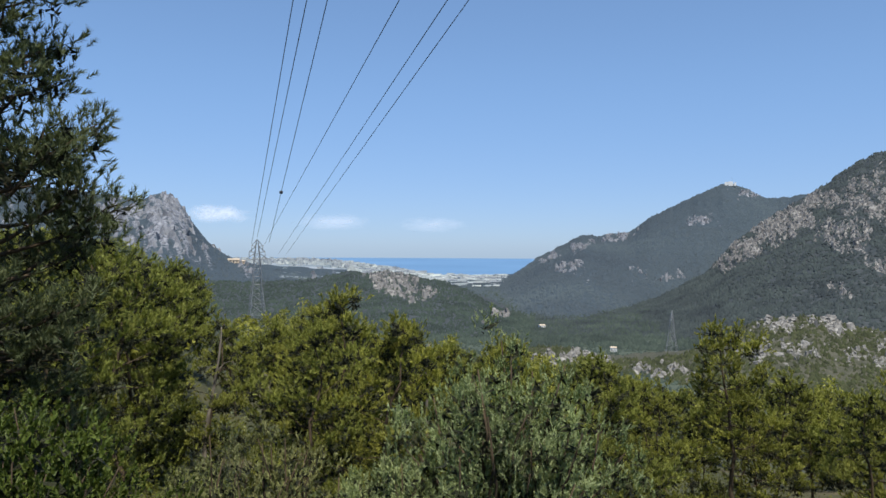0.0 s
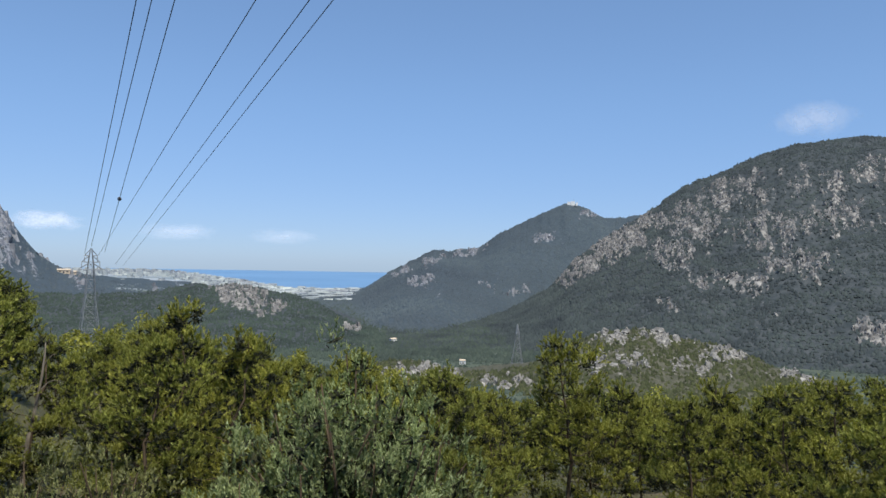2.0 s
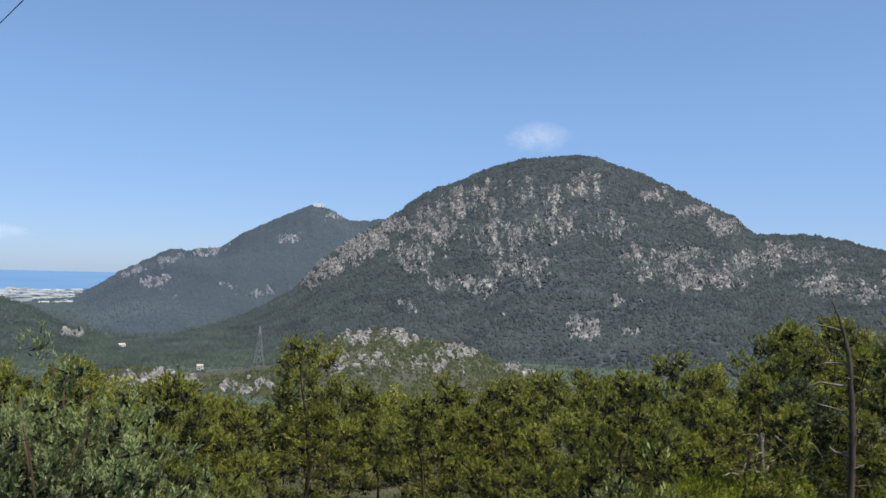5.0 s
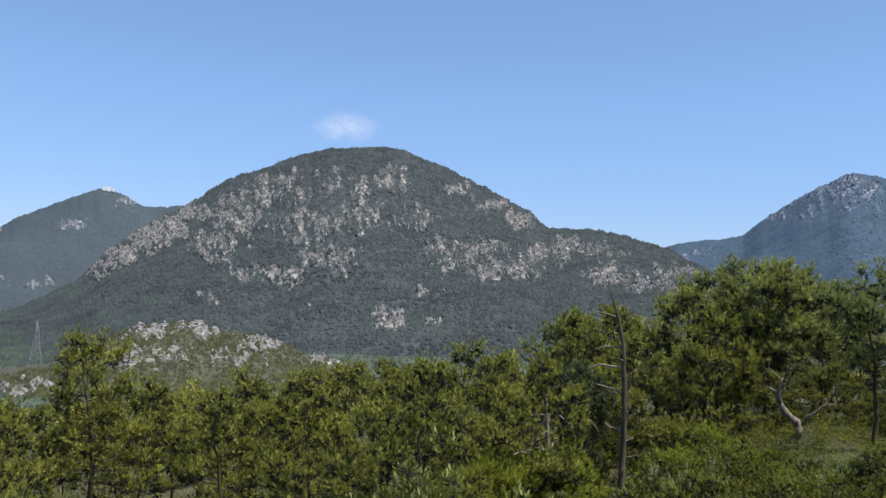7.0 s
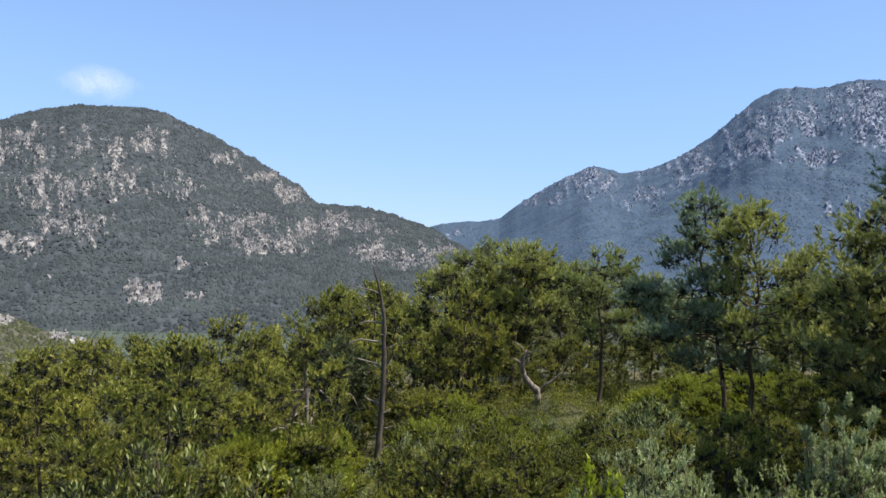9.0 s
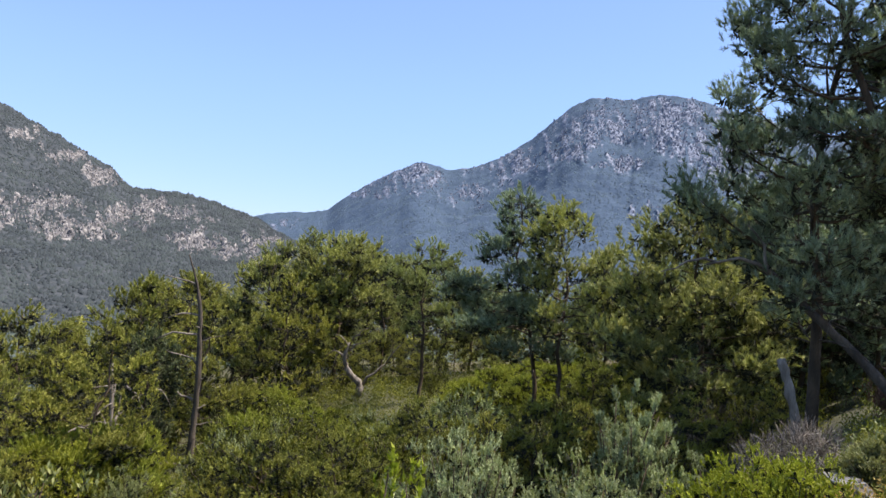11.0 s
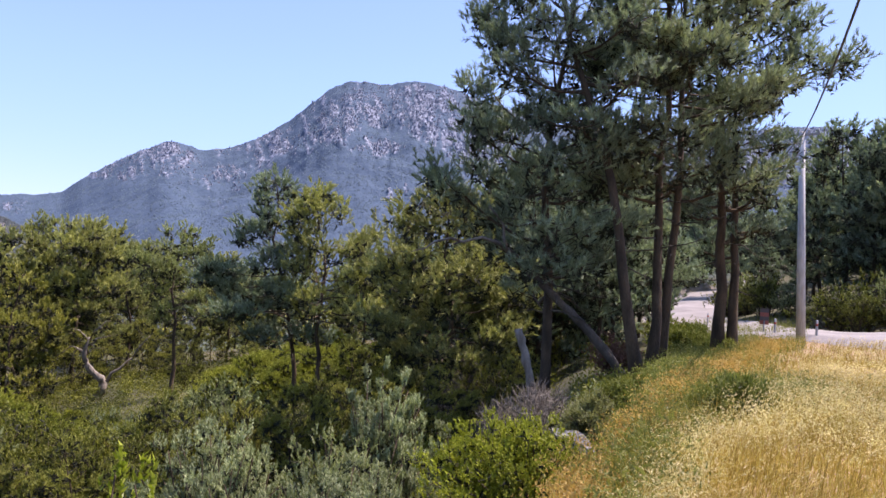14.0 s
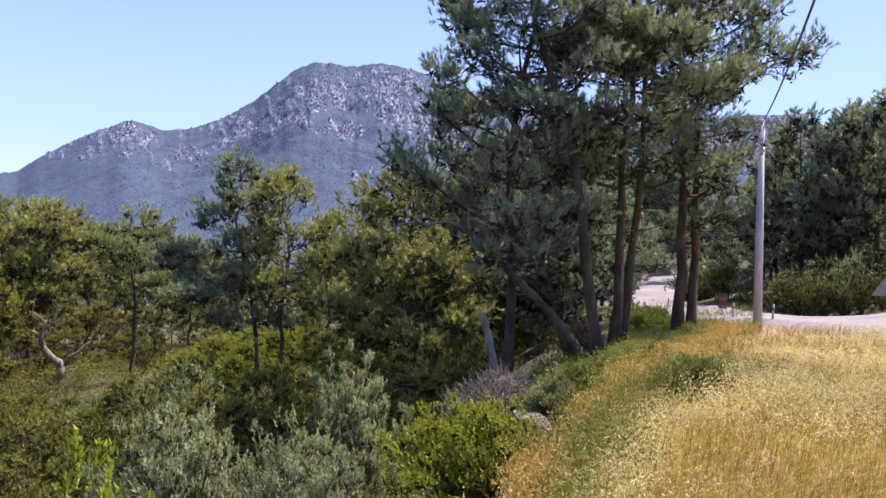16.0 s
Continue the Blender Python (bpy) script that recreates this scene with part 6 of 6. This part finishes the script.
def way(az, el, d):
    q = polar(az, d)
    q[2] = EYE + d * math.tan(radians(el))
    return q


CABLES = ((-14.25, 0.2, 258, -11.3), (-13.85, 0.7, 262, -10.3), (-13.0, 0.3, 258, -8.8), (-13.5, -0.1, 420, -3.5), (-12.3, -0.5, 420, 0.1), (-11.8, -0.6, 420, 1.7))
for az0, el0, d0, az1 in CABLES:
    a = way(az0, el0, d0)
    b = way(az1, 18.0, 90)
    end = b + (b - a) * 0.9
    cable("power_cable", "thin dark high-voltage cable running overhead", (a, end), 0.06, 0.0)
ball = put("marker_ball", boulder("marker_ball", 2), WIRE, label="small dark marker ball hanging on a power cable", category="marker")
bm = bmesh.new()
bmesh.ops.create_uvsphere(bm, u_segments=14, v_segments=10, radius=0.45)
ball.data = bpy.data.meshes.new("marker_ball")
bm.to_mesh(ball.data)
bm.free()
ball.data.materials.append(WIRE)
a, b = way(-13.0, 0.3, 258), way(-8.8, 18.0, 90)
ball.matrix_basis = pose(*(a + (b - a) * 0.425), 0, 0, 0)


def utility_pole(az, r, h, lean, label):
    """A tapering concrete pole with a steel crossbar."""
    ob = new("utility_pole")
    tagged(ob, label, "utility pole")
    put("shaft", Geo().add(*tube([(0, 0, -0.4), (0, 0, h * 0.5), (0, 0, h)], [0.19, 0.15, 0.11], 10)).mesh("shaft", True), CONCRETE, ob)
    arm = put("crossbar", Geo().add(*box(-0.05, -0.09, h - 0.12, 1.1, 0.09, 0.09, -119)).mesh("crossbar"), STEEL, ob)
    for x in (-0.35, 0.25, 0.6):
        bx, by = x * math.cos(radians(119)), -x * math.sin(radians(119))
        put("insulator", Geo().add(*tube([(bx, by, h - 0.1), (bx, by, h + 0.02), (bx, by, h + 0.1)], [0.03, 0.05, 0.03], 8)).mesh("insulator", True), CERAMIC, arm)
    ob.matrix_basis = pose(*at(az, r), *lean, 0)
    return ob


utility_pole(119.25, 34, 8.6, (-2.1, 1.15), "tall grey concrete utility pole beside the road")
utility_pole(110.0, 88, 6.6, (0, 1.5), "grey utility pole farther along the road")
top = at(119.25, 34, 8.45) + np.array([0.17, 0.31, 0])
cable("service_cable", "dark overhead cable from the roadside pole", (top, way(121.9, 19.5, 14)), 0.025, 0.25)
cable("service_cable", "dark overhead cable from the roadside pole", (top, at(110.0, 88, 6.4)), 0.03, 1.2)


def road_sign():
    """A warning sign seen from behind."""
    ob = new("road_sign")
    tagged(ob, "triangular grey road sign seen from behind", "road sign")
    r = 19.5
    base = at(127.4, r)
    h = EYE + r * math.tan(radians(1.0)) - base[2]
    put("post", Geo().add(*tube([(0, 0, -0.3), (0, 0, h - 0.05)], [0.035, 0.035], 8)).mesh("post", True), STEEL, ob)
    w, c = 0.46, h - 0.8
    tri = [(-w, 0), (w, 0), (0, 0.8)]
    v = [(x, 0.045 + d, c + z) for d in (0, 0.012) for x, z in tri]
    f = [(0, 2, 1), (3, 4, 5)] + [t for i in range(3) for t in ((i, (i + 1) % 3, (i + 1) % 3 + 3), (i, (i + 1) % 3 + 3, i + 3))]
    put("plate", Geo().add(v, f).mesh("plate"), plain("sign_back", (0.20, 0.20, 0.20), (0.27, 0.27, 0.27), 3, 0.5, 0.05, metal=0.5), ob)
    put("bracket", Geo().add(*box(0, 0.035, c + 0.25, 0.3, 0.03, 0.05)).mesh("bracket"), STEEL, ob)
    ob.matrix_basis = pose(*base, 0, 0, -126.7)


road_sign()
for az, r in ((114.9, 41.5), (117.6, 38.0), (120.2, 36.2), (113.2, 51)):
    post = new("marker_post")
    tagged(post, "short pale roadside marker post", "marker post", "roadside posts")
    put("stake", Geo().add(*tube([(0, 0, -0.2), (0, 0, 0.85), (0, 0, 0.9)], [0.05, 0.05, 0.03], 8)).mesh("stake", True), CONCRETE, post)
    put("band", Geo().add(*tube([(0, 0, 0.62), (0, 0, 0.74)], [0.054, 0.054], 8)).mesh("band", True), plain("red_band", (0.30, 0.07, 0.05), (0.4, 0.1, 0.07), 6), post)
    post.matrix_basis = pose(*at(az, r))



def bend_board():
    """A small red and dark board that marks the bend."""
    ob = new("bend_board")
    tagged(ob, "small red-brown striped board on a post at the bend", "road sign")
    put("post", Geo().add(*tube([(0, 0, -0.3), (0, 0, 0.75)], [0.03, 0.03], 8)).mesh("post", True), STEEL, ob)
    dark = plain("dark_board", (0.05, 0.045, 0.045), (0.08, 0.07, 0.07), 4, 0.6, 0.05)
    red = plain("faded_red_paint", (0.22, 0.06, 0.045), (0.30, 0.09, 0.06), 4, 0.6, 0.05)
    for k in range(4):
        put("stripe", Geo().add(*box(0, 0.03, 0.66 + k * 0.19, 0.4, 0.02, 0.19)).mesh("stripe"), (red, dark)[k % 2], ob)
    ob.matrix_basis = pose(*at(116.9, 39.5), 0, 0, -117)


bend_board()

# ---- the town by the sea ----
# white walls greyed towards blue: distance haze in the base colour
HAZED_WALLS = leafy("town_walls", (0.30, 0.33, 0.38), (0.40, 0.43, 0.48), (0.56, 0.58, 0.61), 0.01, 0.0, 0.9, calm=0.0)


def make_town():
    rng = np.random.default_rng(77)
    g = Geo()
    n = 0
    while n < 2600:
        az = rng.uniform(-16.5, 5.5)
        shore = float(np.interp(az, (-40, -9, -5.7, -3.5, -1, 7), (4800, 3900, 2800, 2380, 1950, 1870)))
        r = shore - 30 - abs(rng.normal()) * 420
        if r < 1350:
            continue
        dense = np.interp(az, (-16.5, -12, -4, 0, 5.5), (0.8, 1, 0.9, 0.45, 0.3))
        if rng.random() > dense:
            continue
        x, y, _ = polar(az, r)
        hh = rng.choice((5, 8, 14, 20, 26), p=(0.3, 0.28, 0.22, 0.14, 0.06)) * (r / 2600) * (0.3 if az > -1 else 0.45)
        g.add(*box(x, y, VALLEY_Z - 1 + hh / 2, rng.uniform(7, 19) * (1.5 if az > -1 else 1), rng.uniform(8, 18), hh, rng.uniform(0, 90)))
        n += 1
    put("town", g.mesh("town"), HAZED_WALLS, label="white coastal town of many small blocks, coloured blue-grey for haze", category="town", kind="stuff")


make_town()


def house(name, label, place, w, d, h, turn, wall, roof):
    """A small far house: walls, pitched roof, door and windows."""
    ob = new(name)
    tagged(ob, label, "house")
    put("wall", Geo().add(*box(0, 0, h / 2 - 0.5, w, d, h + 1)).mesh("wall"), wall, ob)
    v = [(-w * .55, -d * .58, h), (w * .55, -d * .58, h), (w * .55, d * .58, h), (-w * .55, d * .58, h), (-w * .55, 0, h + d * .25), (w * .55, 0, h + d * .25)]
    f = [(0, 1, 5), (0, 5, 4), (2, 3, 4), (2, 4, 5), (0, 4, 3), (1, 2, 5), (0, 2, 1), (0, 3, 2)]
    put("roof", Geo().add(v, f).mesh("roof"), roof, ob)
    for x in (-w * 0.28, w * 0.28):
        put("window", Geo().add(*box(x, -d / 2 - 0.02, h * 0.55, w * 0.16, 0.1, h * 0.3)).mesh("window"), GLASSY, ob)
    put("door", Geo().add(*box(0, -d / 2 - 0.02, h * 0.35, w * 0.12, 0.1, h * 0.68)).mesh("door"), GLASSY, ob)
    ob.matrix_basis = pose(*place, 0, 0, turn)
    return ob


GLASSY = plain("dark_window", (0.05, 0.055, 0.06), (0.09, 0.09, 0.10), 3, 0.2, 0.0)
PLASTER = plain("white_plaster", (0.70, 0.69, 0.66), (0.82, 0.81, 0.78), 0.6, 0.9)
OCHRE = plain("ochre_plaster", (0.48, 0.38, 0.28), (0.60, 0.50, 0.38), 0.6, 0.9)
house("house", "small white house low in the valley", (84.3, 640.0, -67.5), 5, 4, 3.6, 15, PLASTER, OCHRE)
house("house", "small white house low in the valley", (101.6, 447.0, -60.2), 3.4, 3, 3, -20, PLASTER, OCHRE)
house("house", "ochre building on the far ridge", (-586.0, 2112.0, -44.0), 30, 14, 9, 10, OCHRE, OCHRE)
house("house", "ochre building on the far ridge", (-560.0, 2112.0, -46.0), 14, 12, 7, -15, OCHRE, OCHRE)


def summit_station():
    """A small white station with a mast on the mountain top."""
    ob = new("summit_station")
    tagged(ob, "small white station with a mast on the summit", "building")
    for x, w, h in ((-14, 12, 7), (2, 18, 9), (18, 8, 5)):
        put("block", Geo().add(*box(x, 0, h / 2 - 4, w, 10, h + 8)).mesh("block"), PLASTER, ob)
    put("mast", Geo().add(*tube([(6, 0, 0), (6, 0, 10), (6, 0, 22)], [0.6, 0.45, 0.2], 6)).mesh("mast"), STEEL, ob)
    ob.matrix_basis = pose(685.0, 1800.0, 157.5, 0, 0, -20) @ Matrix.Scale(0.62, 4)


summit_station()


# ---- clouds ----
def cloud(seed, az, el, w, h, thick):
    """A small fair-weather cloud far out."""
    m = bpy.data.materials.new("cloud_vapour")
    m.use_nodes = True
    nt = m.node_tree
    nt.nodes.remove(nt.nodes["Principled BSDF"])
    tc = nt.nodes.new("ShaderNodeTexCoord")
    gr = nt.nodes.new("ShaderNodeTexGradient")
    gr.gradient_type = "SPHERICAL"
    nt.links.new(tc.outputs["Object"], gr.inputs["Vector"])
    mp = nt.nodes.new("ShaderNodeMapping")
    mp.inputs["Location"].default_value = (seed * 3.1, 0, seed)
    mp.inputs["Scale"].default_value = (1.6, 1.0, 0.7)
    nt.links.new(tc.outputs["Object"], mp.inputs["Vector"])
    ns = node(nt, "ShaderNodeTexNoise", Scale=1.7, Detail=8, Roughness=0.68)
    nt.links.new(mp.outputs[0], ns.inputs["Vector"])
    ma = nt.nodes.new("ShaderNodeMath")
    ma.operation = "MULTIPLY_ADD"
    ma.inputs[2].default_value = -0.2
    nt.links.new(gr.outputs["Fac"], ma.inputs[0])
    nt.links.new(ns.outputs["Fac"], ma.inputs[1])
    fac = ramp(nt, ma.outputs[0], [(0.0, (0, 0, 0)), (0.3, (thick, thick, thick))])
    df = nt.nodes.new("ShaderNodeBsdfDiffuse")
    df.inputs["Color"].default_value = (0.97, 0.93, 0.93, 1)
    tp = nt.nodes.new("ShaderNodeBsdfTransparent")
    mx = nt.nodes.new("ShaderNodeMixShader")
    nt.links.new(fac, mx.inputs[0])
    nt.links.new(tp.outputs[0], mx.inputs[1])
    nt.links.new(df.outputs[0], mx.inputs[2])
    nt.links.new(mx.outputs[0], nt.nodes["Material Output"].inputs["Surface"])
    v = [(-1, 0, -1), (1, 0, -1), (1, 0, 1), (-1, 0, 1)]
    ob = put("cloud", Geo().add(v, [(0, 1, 2), (0, 2, 3)]).mesh("cloud"), m, label="small soft white cloud above the horizon", category="cloud", kind="structure")
    d = 4600
    q = way(az, el, d)
    ob.matrix_basis = pose(*q, 0, 0, -az) @ Matrix.Diagonal((d * math.tan(radians(w / 2)), 1, d * math.tan(radians(h / 2)), 1))


cloud(1, -16.6, 2.4, 8.0, 2.4, 0.7)
cloud(2, -1.0, 1.75, 9.0, 2.0, 0.32)
cloud(3, 37.2, 10.2, 9.5, 4.4, 0.42)
cloud(4, -8.2, 1.9, 10.0, 2.2, 0.34)
